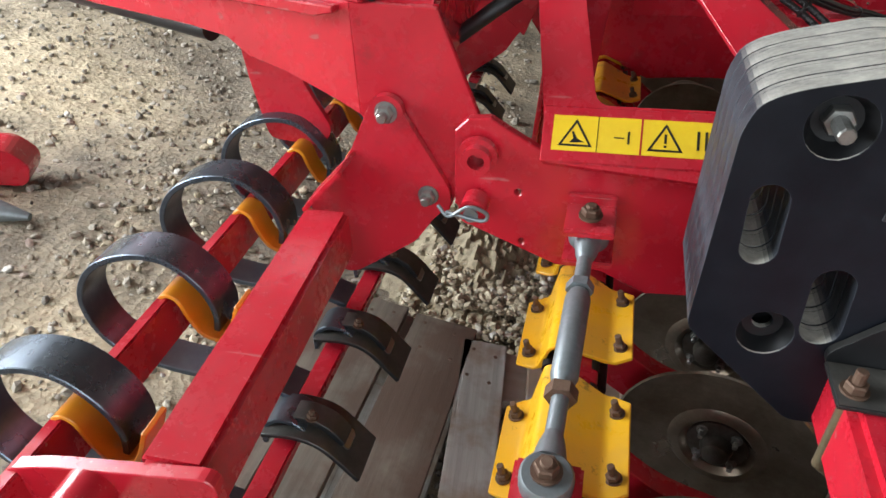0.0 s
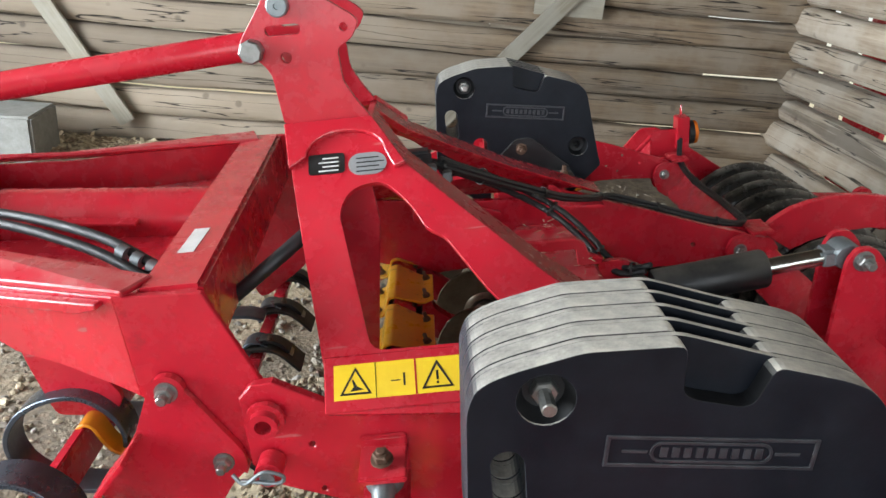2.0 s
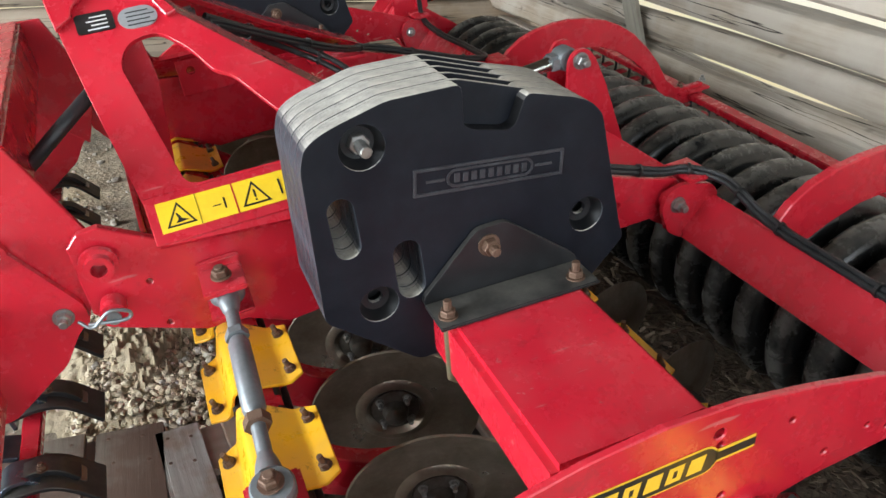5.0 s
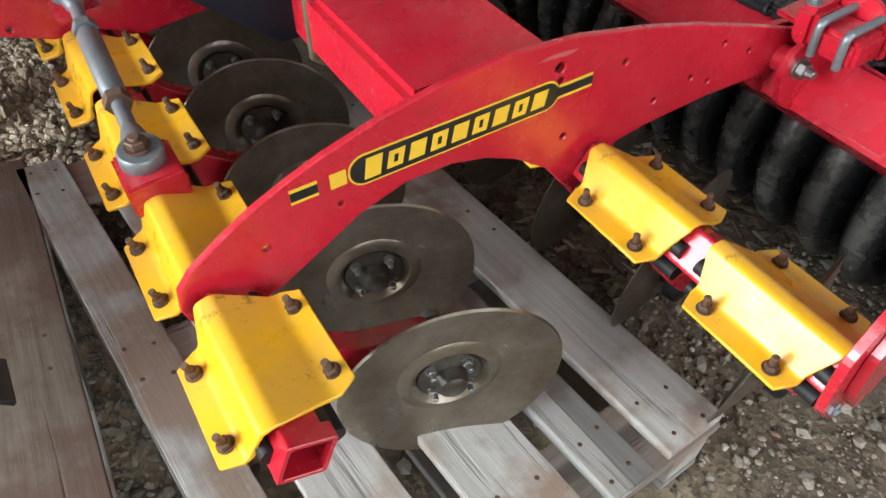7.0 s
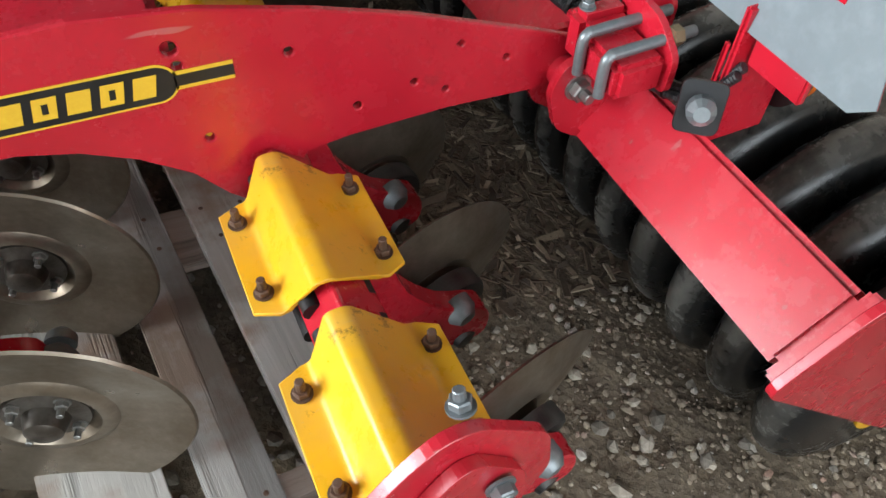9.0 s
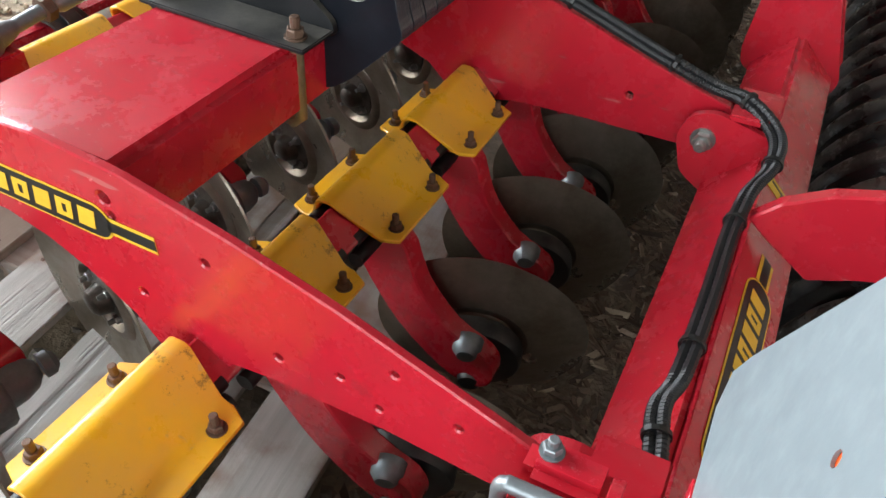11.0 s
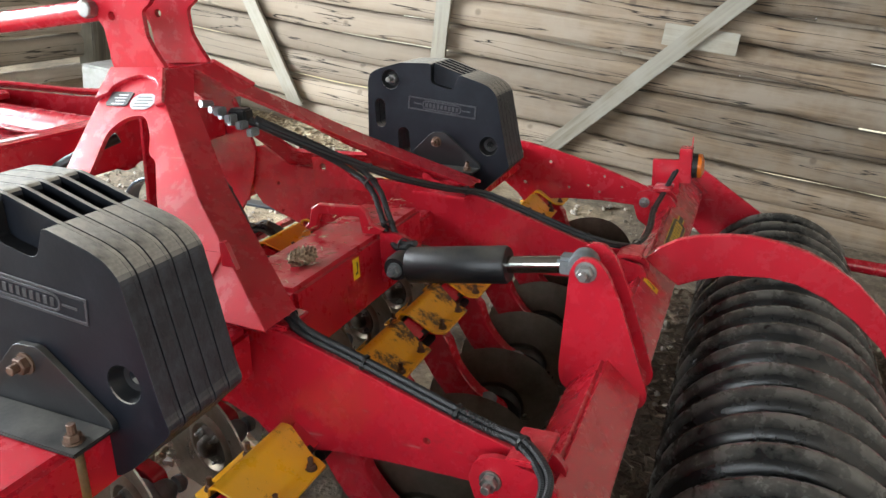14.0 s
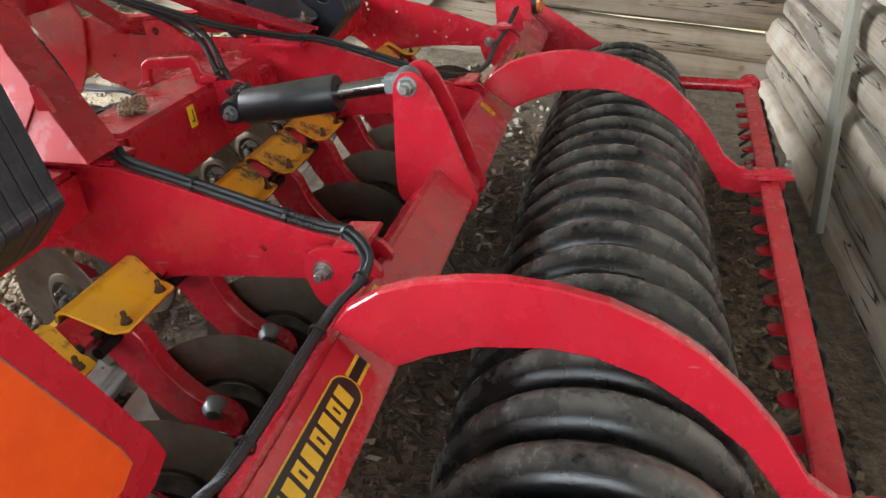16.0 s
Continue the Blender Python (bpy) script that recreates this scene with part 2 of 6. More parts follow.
def wood(name, light, dark, grey, along, scale=1.0, checks=False, spots=3.2, sharp=0.11):
    """Weathered wood whose grain runs along the given local axis."""
    m, nt, b = material(name)
    st = [26.0 * scale] * 3
    st[along] = 1.1 * scale
    mp = nt.nodes.new("ShaderNodeMapping")
    mp.inputs["Scale"].default_value = st
    oi = nt.nodes.new("ShaderNodeObjectInfo")
    add = nt.nodes.new("ShaderNodeVectorMath")
    sc = nt.nodes.new("ShaderNodeVectorMath")
    sc.operation = "SCALE"
    sc.inputs[0].default_value = (7.3, 11.1, 5.7)
    nt.links.new(oi.outputs["Random"], sc.inputs["Scale"])
    nt.links.new(nt.nodes.new("ShaderNodeTexCoord").outputs["Object"], add.inputs[0])
    nt.links.new(sc.outputs["Vector"], add.inputs[1])
    nt.links.new(add.outputs["Vector"], mp.inputs["Vector"])
    grain = noise_node(nt, 1.6, 10, 0.7, mp.outputs["Vector"])
    streak = noise_node(nt, 0.35, 6, 0.6, mp.outputs["Vector"])
    blot = noise_node(nt, spots, 6, 0.6, add.outputs["Vector"])
    tone = mixed(nt, ramp(nt, grain.outputs["Fac"], [(0.3, (0,)), (0.68, (1,))]).outputs["Color"], dark, light)
    tone = mixed(nt, ramp(nt, blot.outputs["Fac"], [(0.51 - sharp, (0,)), (0.51 + sharp, (0.85,))]).outputs["Color"], tone, grey)
    crack = ramp(nt, streak.outputs["Fac"], [(0.36, (0,)), (0.41, (1,))]).outputs["Color"]
    tone = mixed(nt, mixed(nt, crack, (0.55, 0.55, 0.55), (0, 0, 0)), tone, tuple(c * 0.22 for c in dark))
    if checks:
        cm = nt.nodes.new("ShaderNodeMapping")
        cs = [11.0] * 3
        cs[along] = 0.45
        cm.inputs["Scale"].default_value = cs
        nt.links.new(add.outputs["Vector"], cm.inputs["Vector"])
        line = noise_node(nt, 1.0, 3, 0.5, cm.outputs["Vector"])
        split = ramp(nt, line.outputs["Fac"], [(0.432, (1,)), (0.437, (0,)), (0.443, (0,)), (0.448, (1,))]).outputs["Color"]
        # logs pale towards the open sides: daylight put into the colour, beside grey weathering
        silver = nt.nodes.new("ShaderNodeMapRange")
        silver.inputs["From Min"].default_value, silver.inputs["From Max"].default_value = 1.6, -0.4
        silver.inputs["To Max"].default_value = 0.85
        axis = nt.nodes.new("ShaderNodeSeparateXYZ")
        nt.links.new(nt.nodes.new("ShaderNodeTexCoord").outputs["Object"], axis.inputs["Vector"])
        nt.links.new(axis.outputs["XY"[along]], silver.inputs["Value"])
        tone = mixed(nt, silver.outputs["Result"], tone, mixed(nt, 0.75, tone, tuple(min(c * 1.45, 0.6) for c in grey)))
        tone = mixed(nt, split, tuple(c * 0.12 for c in dark), tone)
        kv = nt.nodes.new("ShaderNodeTexVoronoi")
        kv.inputs["Scale"].default_value = 4.5
        nt.links.new(add.outputs["Vector"], kv.inputs["Vector"])
        knot = ramp(nt, kv.outputs["Distance"], [(0.07, (1,)), (0.13, (0,))]).outputs["Color"]
        tone = mixed(nt, times(nt, knot, 0.45), tone, tuple(c * 0.35 for c in dark))
        crack = mixed(nt, 1.0, crack, split, "MULTIPLY")
    vary = nt.nodes.new("ShaderNodeHueSaturation")
    mr = nt.nodes.new("ShaderNodeMapRange")
    mr.inputs["To Min"].default_value, mr.inputs["To Max"].default_value = 0.62, 1.3
    nt.links.new(oi.outputs["Random"], mr.inputs["Value"])
    nt.links.new(mr.outputs["Result"], vary.inputs["Value"])
    nt.links.new(tone, vary.inputs["Color"])
    nt.links.new(vary.outputs["Color"], b.inputs["Base Color"])
    b.inputs["Roughness"].default_value = 0.85
    bumped(nt, b, mixed(nt, 0.5, grain.outputs["Fac"], crack), 0.55, 0.006)
    return m


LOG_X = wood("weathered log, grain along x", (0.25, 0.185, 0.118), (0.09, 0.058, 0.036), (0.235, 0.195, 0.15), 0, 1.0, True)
LOG_Y = wood("weathered log, grain along y", (0.42, 0.355, 0.275), (0.20, 0.15, 0.105), (0.41, 0.365, 0.305), 1, 1.0, True)
PLANK = wood("grey plank", (0.31, 0.285, 0.225), (0.17, 0.145, 0.105), (0.30, 0.285, 0.24), 2)
PALLET = wood("weathered pallet board", (0.50, 0.485, 0.45), (0.32, 0.305, 0.275), (0.25, 0.165, 0.11), 1, 1.0, False, 4.0, 0.06)
PALLET_BROWN = wood("damp brown pallet board", (0.17, 0.138, 0.106), (0.085, 0.065, 0.048), (0.085, 0.05, 0.034), 1, 1.0, False, 4.5, 0.06)
PALLET_X = wood("weathered pallet bearer", (0.38, 0.35, 0.31), (0.2, 0.16, 0.13), (0.3, 0.22, 0.18), 0)


def ground_material():
    m, nt, b = material("gravel and sand floor")
    p = nt.nodes.new("ShaderNodeNewGeometry").outputs["Position"]
    big, mid, fine = noise_node(nt, 0.9, 5, 0.6, p), noise_node(nt, 14, 8, 0.7, p), noise_node(nt, 120, 4, 0.7, p)
    vor = nt.nodes.new("ShaderNodeTexVoronoi")
    vor.inputs["Scale"].default_value = 55
    nt.links.new(p, vor.inputs["Vector"])
    grey = mixed(nt, ramp(nt, mid.outputs["Fac"], [(0.3, (0,)), (0.7, (1,))]).outputs["Color"], (0.13, 0.104, 0.075), (0.26, 0.212, 0.155))
    sand = mixed(nt, ramp(nt, mid.outputs["Fac"], [(0.3, (0,)), (0.7, (1,))]).outputs["Color"], (0.36, 0.28, 0.18), (0.5, 0.41, 0.28))
    tone = mixed(nt, ramp(nt, big.outputs["Fac"], [(0.47, (0,)), (0.62, (1,))]).outputs["Color"], grey, sand)
    sep = nt.nodes.new("ShaderNodeSeparateXYZ")
    nt.links.new(p, sep.inputs["Vector"])
    edge = nt.nodes.new("ShaderNodeMapRange")
    edge.inputs["From Min"].default_value, edge.inputs["From Max"].default_value = -0.15, 0.25
    nt.links.new(sep.outputs["X"], edge.inputs["Value"])
    humus = mixed(nt, ramp(nt, mid.outputs["Fac"], [(0.3, (0,)), (0.7, (1,))]).outputs["Color"], (0.075, 0.056, 0.039), (0.23, 0.183, 0.128))
    tone = mixed(nt, edge.outputs["Result"], tone, humus)
    tone = mixed(nt, 0.5, tone, mixed(nt, 1.0, tone, ramp(nt, vor.outputs["Color"], [(0.1, (0.5,)), (0.9, (1.5,))]).outputs["Color"], "MULTIPLY"))
    nt.links.new(tone, b.inputs["Base Color"])
    b.inputs["Roughness"].default_value = 0.95
    bumped(nt, b, mixed(nt, 0.5, vor.outputs["Distance"], fine.outputs["Fac"]), 0.8, 0.012)
    return m


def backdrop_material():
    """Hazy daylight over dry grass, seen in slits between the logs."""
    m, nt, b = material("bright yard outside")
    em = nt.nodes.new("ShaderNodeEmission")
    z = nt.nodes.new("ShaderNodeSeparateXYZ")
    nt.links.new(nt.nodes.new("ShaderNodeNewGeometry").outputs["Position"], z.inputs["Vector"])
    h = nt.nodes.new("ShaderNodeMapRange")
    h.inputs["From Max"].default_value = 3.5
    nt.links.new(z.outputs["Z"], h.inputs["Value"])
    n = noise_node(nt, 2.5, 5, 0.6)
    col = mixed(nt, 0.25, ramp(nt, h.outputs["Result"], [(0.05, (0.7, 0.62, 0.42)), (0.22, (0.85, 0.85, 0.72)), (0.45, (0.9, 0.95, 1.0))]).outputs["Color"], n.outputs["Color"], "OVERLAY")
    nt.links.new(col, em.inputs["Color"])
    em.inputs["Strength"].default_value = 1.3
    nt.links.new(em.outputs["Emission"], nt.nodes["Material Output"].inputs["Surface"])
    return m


def stone_material(name, stops):
    m, nt, b = material(name)
    g = nt.nodes.new("ShaderNodeNewGeometry")
    tone = ramp(nt, g.outputs["Random Per Island"], stops).outputs["Color"]
    n = noise_node(nt, 90, 5, 0.7, g.outputs["Position"])
    tone = mixed(nt, 0.6, tone, mixed(nt, 1.0, tone, ramp(nt, n.outputs["Fac"], [(0.3, (0.5,)), (0.7, (1.4,))]).outputs["Color"], "MULTIPLY"))
    nt.links.new(tone, b.inputs["Base Color"])
    b.inputs["Roughness"].default_value = 0.9
    bumped(nt, b, n.outputs["Fac"], 0.4, 0.004)
    return m


GROUND = ground_material()
STRAW = stone_material("straw and bark bits", [(0.0, (0.16, 0.11, 0.07)), (0.5, (0.42, 0.34, 0.22)), (1.0, (0.62, 0.54, 0.38))])
STONE = stone_material("mixed gravel", [(0.0, (0.15, 0.132, 0.108)), (0.5, (0.27, 0.235, 0.19)), (0.82, (0.36, 0.315, 0.25)), (0.94, (0.46, 0.43, 0.38)), (1.0, (0.28, 0.18, 0.14))])
PEBBLE = stone_material("tan pebbles", [(0.0, (0.085, 0.066, 0.046)), (0.5, (0.19, 0.15, 0.108)), (0.88, (0.31, 0.255, 0.19)), (0.95, (0.46, 0.42, 0.36)), (1.0, (0.3, 0.17, 0.12))])
CLOD = stone_material("dry soil lumps", [(0.0, (0.24, 0.195, 0.135)), (0.5, (0.40, 0.33, 0.225)), (0.85, (0.5, 0.43, 0.31)), (1.0, (0.42, 0.4, 0.37))])
SAND = simple("loose tan sand", (0.46, 0.385, 0.26), (0.29, 0.24, 0.165), 22, 0.95, 0, 0.9)
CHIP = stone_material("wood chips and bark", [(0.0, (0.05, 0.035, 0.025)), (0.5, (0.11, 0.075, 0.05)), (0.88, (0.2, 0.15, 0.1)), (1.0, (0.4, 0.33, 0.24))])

CONE = stone_material("dry cone scales", [(0.0, (0.10, 0.068, 0.042)), (0.5, (0.26, 0.19, 0.125)), (1.0, (0.46, 0.37, 0.26))])


# ---- mesh helpers ----
def part(name, bm, mat, parent=None, label="", smooth=False):
    me = bpy.data.meshes.new(name)
    bmesh.ops.recalc_face_normals(bm, faces=bm.faces)
    bm.to_mesh(me)
    bm.free()
    me.materials.append(mat)
    if smooth:
        me.shade_smooth()
        me.set_sharp_from_angle(angle=radians(38))
    ob = new(name, me)
    if parent is not None:
        ob.parent = parent
    if label:
        tagged(ob, label)
    return ob


def thing(name, m, label, category, group="", kind=""):
    ob = new(name)
    ob.matrix_world = m
    return tagged(ob, label, category, group, kind)


def soften(bm, offset=0.003, seg=2, angle=35):
    if offset <= 0:
        return bm
    bm.normal_update()
    edges = [e for e in bm.edges if len(e.link_faces) == 2 and e.calc_face_angle(0) > radians(angle)]
    bmesh.ops.bevel(bm, geom=edges, offset=offset, segments=seg, affect="EDGES", clamp_overlap=True)
    return bm


def box(x0, x1, y0, y1, z0, z1, bevel=0.003, bm=None, m=None):
    b = bmesh.new()
    bmesh.ops.create_cube(b, size=1, matrix=Matrix.Translation(((x0 + x1) / 2, (y0 + y1) / 2, (z0 + z1) / 2)) @ Matrix.Diagonal((x1 - x0, y1 - y0, z1 - z0, 1)))
    soften(b, bevel)
    return joined(bm, b, m)


def joined(bm, b, m=None):
    if m is not None:
        bmesh.ops.transform(b, matrix=m, verts=b.verts)
    if bm is None:
        return b
    me = bpy.data.meshes.new("tmp")
    b.to_mesh(me)
    b.free()
    bm.from_mesh(me)
    bpy.data.meshes.remove(me)
    return bm


XZ = Matrix(((1, 0, 0, 0), (0, 0, 1, 0), (0, 1, 0, 0), (0, 0, 0, 1)))  # (u, v, w) -> x, z, y


def ring_points(cx, cy, r, n=20, ry=None, turn=0.0):
    return [(cx + r * math.cos(2 * math.pi * k / n + turn), cy + (ry or r) * math.sin(2 * math.pi * k / n + turn)) for k in range(n)]


def slot_points(cx, cy, w, h, n=6):
    """A slot with round ends, w wide and h high."""
    r = min(w, h) / 2
    dx, dy = w / 2 - r, h / 2 - r
    out = []
    for q, (sx, sy) in enumerate(((1, 1), (-1, 1), (-1, -1), (1, -1))):
        for k in range(n + 1):
            a = math.pi / 2 * (q + k / n)
            out.append((cx + sx * dx + r * math.cos(a), cy + sy * dy + r * math.sin(a)))
    return out


def rounded(points, r, n=4):
    """The outline with its corners rounded by r."""
    out, count = [], len(points)
    for i, p in enumerate(points):
        a, b, c = Vector(points[i - 1]), Vector(p), Vector(points[(i + 1) % count])
        d = min(r, (a - b).length * 0.45, (c - b).length * 0.45)
        s, e = b + (a - b).normalized() * d, b + (c - b).normalized() * d
        out += [tuple(s.lerp(b, k / n).lerp(b.lerp(e, k / n), k / n)) for k in range(n + 1)]
    return out


def plate(outline, w0, w1, holes=(), m=XZ, bevel=0.002, bm=None):
    """A flat plate: an outline with holes, between w0 and w1 of its third axis."""
    b = bmesh.new()
    edges = []
    for loop in (outline, *holes):
        vs = []
        for u, v in loop:
            if not vs or (Vector((u, v, w0)) - vs[-1].co).length > 1e-5:
                vs.append(b.verts.new((u, v, w0)))
        if (vs[0].co - vs[-1].co).length < 1e-5:
            b.verts.remove(vs.pop())
        edges += [b.edges.new((vs[i - 1], vs[i])) for i in range(len(vs))]
    bmesh.ops.triangle_fill(b, use_beauty=True, use_dissolve=False, edges=edges)
    grown = bmesh.ops.extrude_face_region(b, geom=list(b.faces))
    bmesh.ops.translate(b, vec=(0, 0, w1 - w0), verts=[v for v in grown["geom"] if isinstance(v, bmesh.types.BMVert)])
    bmesh.ops.recalc_face_normals(b, faces=b.faces)
    soften(b, bevel, 1, 50)
    return joined(bm, b, m)


def sweep(points, r, sides=10, bm=None, caps=True):
    """A round rod or hose along points."""
    b = bmesh.new()
    pts = [Vector(p) for p in points]
    rings, up = [], Vector((0.13, 0.21, 0.97))
    for i, p in enumerate(pts):
        d = (pts[min(i + 1, len(pts) - 1)] - pts[max(i - 1, 0)]).normalized()
        a = d.cross(up).normalized()
        c = a.cross(d)
        up = c
        rr = r[i] if isinstance(r, (list, tuple)) else r
        rings.append([b.verts.new(p + rr * (a * math.cos(2 * math.pi * k / sides) + c * math.sin(2 * math.pi * k / sides))) for k in range(sides)])
    for s, e in zip(rings, rings[1:]):
        for k in range(sides):
            b.faces.new((s[k - 1], s[k], e[k], e[k - 1]))
    if caps:
        b.faces.new(rings[0])
        b.faces.new(rings[-1])
    return joined(bm, b)


def spline(points, n=8):
    """A smooth line through the points."""
    p = [Vector(q) for q in points]
    p = [2 * p[0] - p[1], *p, 2 * p[-1] - p[-2]]
    out = []
    for i in range(1, len(p) - 2):
        for k in range(n):
            t = k / n
            out.append(0.5 * (2 * p[i] + (p[i + 1] - p[i - 1]) * t + (2 * p[i - 1] - 5 * p[i] + 4 * p[i + 1] - p[i + 2]) * t * t + (3 * p[i] - p[i - 1] - 3 * p[i + 1] + p[i + 2]) * t**3))
    return [*out, p[-2]]


def lathe(profile, n=32, bm=None, m=None):
    """A body of revolution round z from (radius, height) pairs."""
    b = bmesh.new()
    rings = []
    for r, h in profile:
        if r < 1e-6:
            rings.append([b.verts.new((0, 0, h))])
        else:
            rings.append([b.verts.new((r * math.cos(2 * math.pi * k / n), r * math.sin(2 * math.pi * k / n), h)) for k in range(n)])
    for s, e in zip(rings, rings[1:]):
        for k in range(n):
            q = [s[k - 1] if len(s) > 1 else s[0], s[k] if len(s) > 1 else s[0], e[k] if len(e) > 1 else e[0], e[k - 1] if len(e) > 1 else e[0]]
            q = list(dict.fromkeys(q))
            if len(q) > 2:
                b.faces.new(q)
    return joined(bm, b, m)


def axis_to(p, d):
    """The pose whose z axis points along d, at p."""
    return Matrix.Translation(p) @ Vector(d).to_track_quat("Z", "Y").to_matrix().to_4x4()


def bolt(size, length, bm=None, m=None):
    """A hex nut on a washer with the bolt's end standing out of it."""
    b = lathe([(0, 0), (size * 1.25, 0), (size * 1.25, size * 0.22), (0, size * 0.22)], 16)
    lathe([(0, size * 0.2), (size * 0.92, size * 0.2), (size, size * 0.3), (size, size * 0.95), (size * 0.88, size * 1.1), (0, size * 1.1)], 6, b)
    lathe([(0, size), (size * 0.55, size), (size * 0.55, length - size * 0.1), (size * 0.45, length), (0, length)], 10, b)
    return joined(bm, b, m)

# ---- the barn ----
def log_mesh(length, r, seed, axis):
    """A hewn log: a rough, slightly bent round along x or y, centred on its own origin."""
    b = bmesh.new()
    sides, n = 20, int(length / 0.16)
    rings = []
    for i in range(n + 1):
        s = -length / 2 + length * i / n
        bend_z = 0.03 * noise.noise((s * 0.55, seed * 3.1, 0.0))
        bend_o = 0.02 * noise.noise((s * 0.4, seed * 1.7, 9.0)) * 2
        ring = []
        for k in range(sides):
            a = 2 * math.pi * k / sides
            rr = r * (1 + 0.12 * noise.noise((s * 2.1, seed * 5 + math.cos(a) * 1.2, math.sin(a) * 1.2)) + 0.03 * noise.noise((s * 6, seed + math.cos(a) * 4, math.sin(a) * 4)))
            hewn = (abs(math.cos(a)) ** 3.4 + abs(math.sin(a)) ** 3.4) ** (-1 / 3.4)
            o, z = rr * hewn * math.cos(a), rr * hewn * math.sin(a) * 1.02
            if z < -r * 0.93:
                z = -r * 0.93
            ring.append(b.verts.new((s, o + bend_o, z + bend_z) if axis == 0 else (o + bend_o, s, z + bend_z)))
        rings.append(ring)
    for s, e in zip(rings, rings[1:]):
        for k in range(sides):
            b.faces.new((s[k - 1], s[k], e[k], e[k - 1]))
    b.faces.new(rings[0])
    b.faces.new(rings[-1])
    return b


PITCH = 0.188


def log_wall(name, label, axis, centre, length, count, first, fill):
    wall = thing(name, pose(*centre), label, "log wall", kind="structure")
    for i in range(count):
        r = PITCH / 2 * (fill + 0.03 * math.sin(i * 2.3 + first))
        thin = axis == 1 and i in (1, 3, 5)  # thinner logs leave gaps above them
        if thin:
            r *= 0.8
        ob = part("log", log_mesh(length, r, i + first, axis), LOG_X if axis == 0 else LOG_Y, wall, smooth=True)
        ob.location = (0, 0, 0.075 + PITCH * i) if axis == 0 else (0, 0, -0.01 + PITCH * i - (0.009 if thin else 0))
    return wall


WALL_Y, WALL_X = 4.75, 1.87
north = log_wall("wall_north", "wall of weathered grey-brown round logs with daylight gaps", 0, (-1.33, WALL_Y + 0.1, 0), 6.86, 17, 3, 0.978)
log_wall("wall_east", "wall of weathered pale logs meeting the long wall", 1, (WALL_X + 0.1, 1.2, 0), 7.3, 17, 40, 0.94)


# strips added behind the long wall's joints to shut most of the daylight slits
backing_rng = random.Random(21)
for i in range(3, 16):
    x = -3.3
    while x < 3.2:
        run = backing_rng.uniform(0.25, 0.9)
        if backing_rng.random() < 0.62:
            o = part("moss_strip", box(-run / 2, run / 2, -0.012, 0.012, -0.026, 0.026, 0.008), LOG_X, north)
            o.location = (x + run / 2, 0.035 + backing_rng.uniform(-0.006, 0.006), 0.075 + PITCH * (i + 0.5) + backing_rng.uniform(-0.004, 0.004))
            o.rotation_euler = (0, backing_rng.uniform(-0.02, 0.02), 0)
        x += run


def roof_part():
    b = box(-7.0, 2.4, -3.2, 5.3, 3.15, 3.2, 0)
    return b


# ceiling added out of view, dark so that it shuts out sky and bounce
tagged(part("ceiling", roof_part(), ROOF, None), "unseen dark ceiling added over the barn", "ceiling", kind="structure")
# this corner is added too, behind the camera's whole path
b = box(1.8, 2.1, -3.2, -2.5, 0, 3.15, 0.01)
tagged(part("wall_corner", b, PLANK, None), "unseen grey timber corner added to the barn", "wall", kind="structure")


def ground_mesh():
    xs = np.concatenate([np.linspace(-60, -4, 20), np.arange(-3.9, 2.2, 0.035), np.linspace(2.3, 60, 18)])
    ys = np.concatenate([np.linspace(-60, -2, 18), np.arange(-1.9, 4.9, 0.035), np.linspace(5.0, 60, 18)])
    verts = []
    for y in ys:
        for x in xs:
            z = 0.0
            if -4 < x < 2.3 and -2 < y < 5:
                z = 0.03 * noise.noise((x * 1.1, y * 1.1, 0)) + 0.014 * noise.noise((x * 5, y * 5, 3)) + 0.011 * noise.noise((x * 17, y * 17, 7)) - 0.012
            verts.append((float(x), float(y), z))
    w = len(xs)
    faces = [(j * w + i, j * w + i + 1, (j + 1) * w + i + 1, (j + 1) * w + i) for j in range(len(ys) - 1) for i in range(w - 1)]
    me = bpy.data.meshes.new("ground")
    me.from_pydata(verts, [], faces)
    me.materials.append(GROUND)
    me.shade_smooth()
    return new("ground", me)


def heap_mesh():
    """A low heap of loose sandy soil."""
    b = bmesh.new()
    n = 110
    grid = []
    for j in range(n + 1):
        row = []
        for i in range(n + 1):
            u, v = -1 + 2 * i / n, -1 + 2 * j / n
            d = min(math.hypot(u, v), 1.0)
            z = 0.06 * (1 - d * d) ** 2 + (1 - d) * (0.035 * noise.noise((u * 3, v * 3, 2)) + 0.03 * noise.noise((u * 9, v * 9, 5)) + 0.03 * noise.noise((u * 21, v * 26, 8)) + 0.012 * noise.noise((u * 50, v * 55, 3))) - 0.03 * d
            row.append(b.verts.new((u * 0.34, v * 0.5, z)))
        grid.append(row)
    for j in range(n):
        for i in range(n):
            b.faces.new((grid[j][i], grid[j][i + 1], grid[j + 1][i + 1], grid[j + 1][i]))
    return b


heap = part("soil_heap", heap_mesh(), SAND, None, smooth=True)
heap.matrix_world = pose(-0.83, 1.5, 0.0)
tagged(heap, "low heap of dry sandy soil beside the pallet", "soil heap", kind="stuff")
tagged(ground_mesh(), "trampled gravel and sand barn floor", "ground", kind="structure")


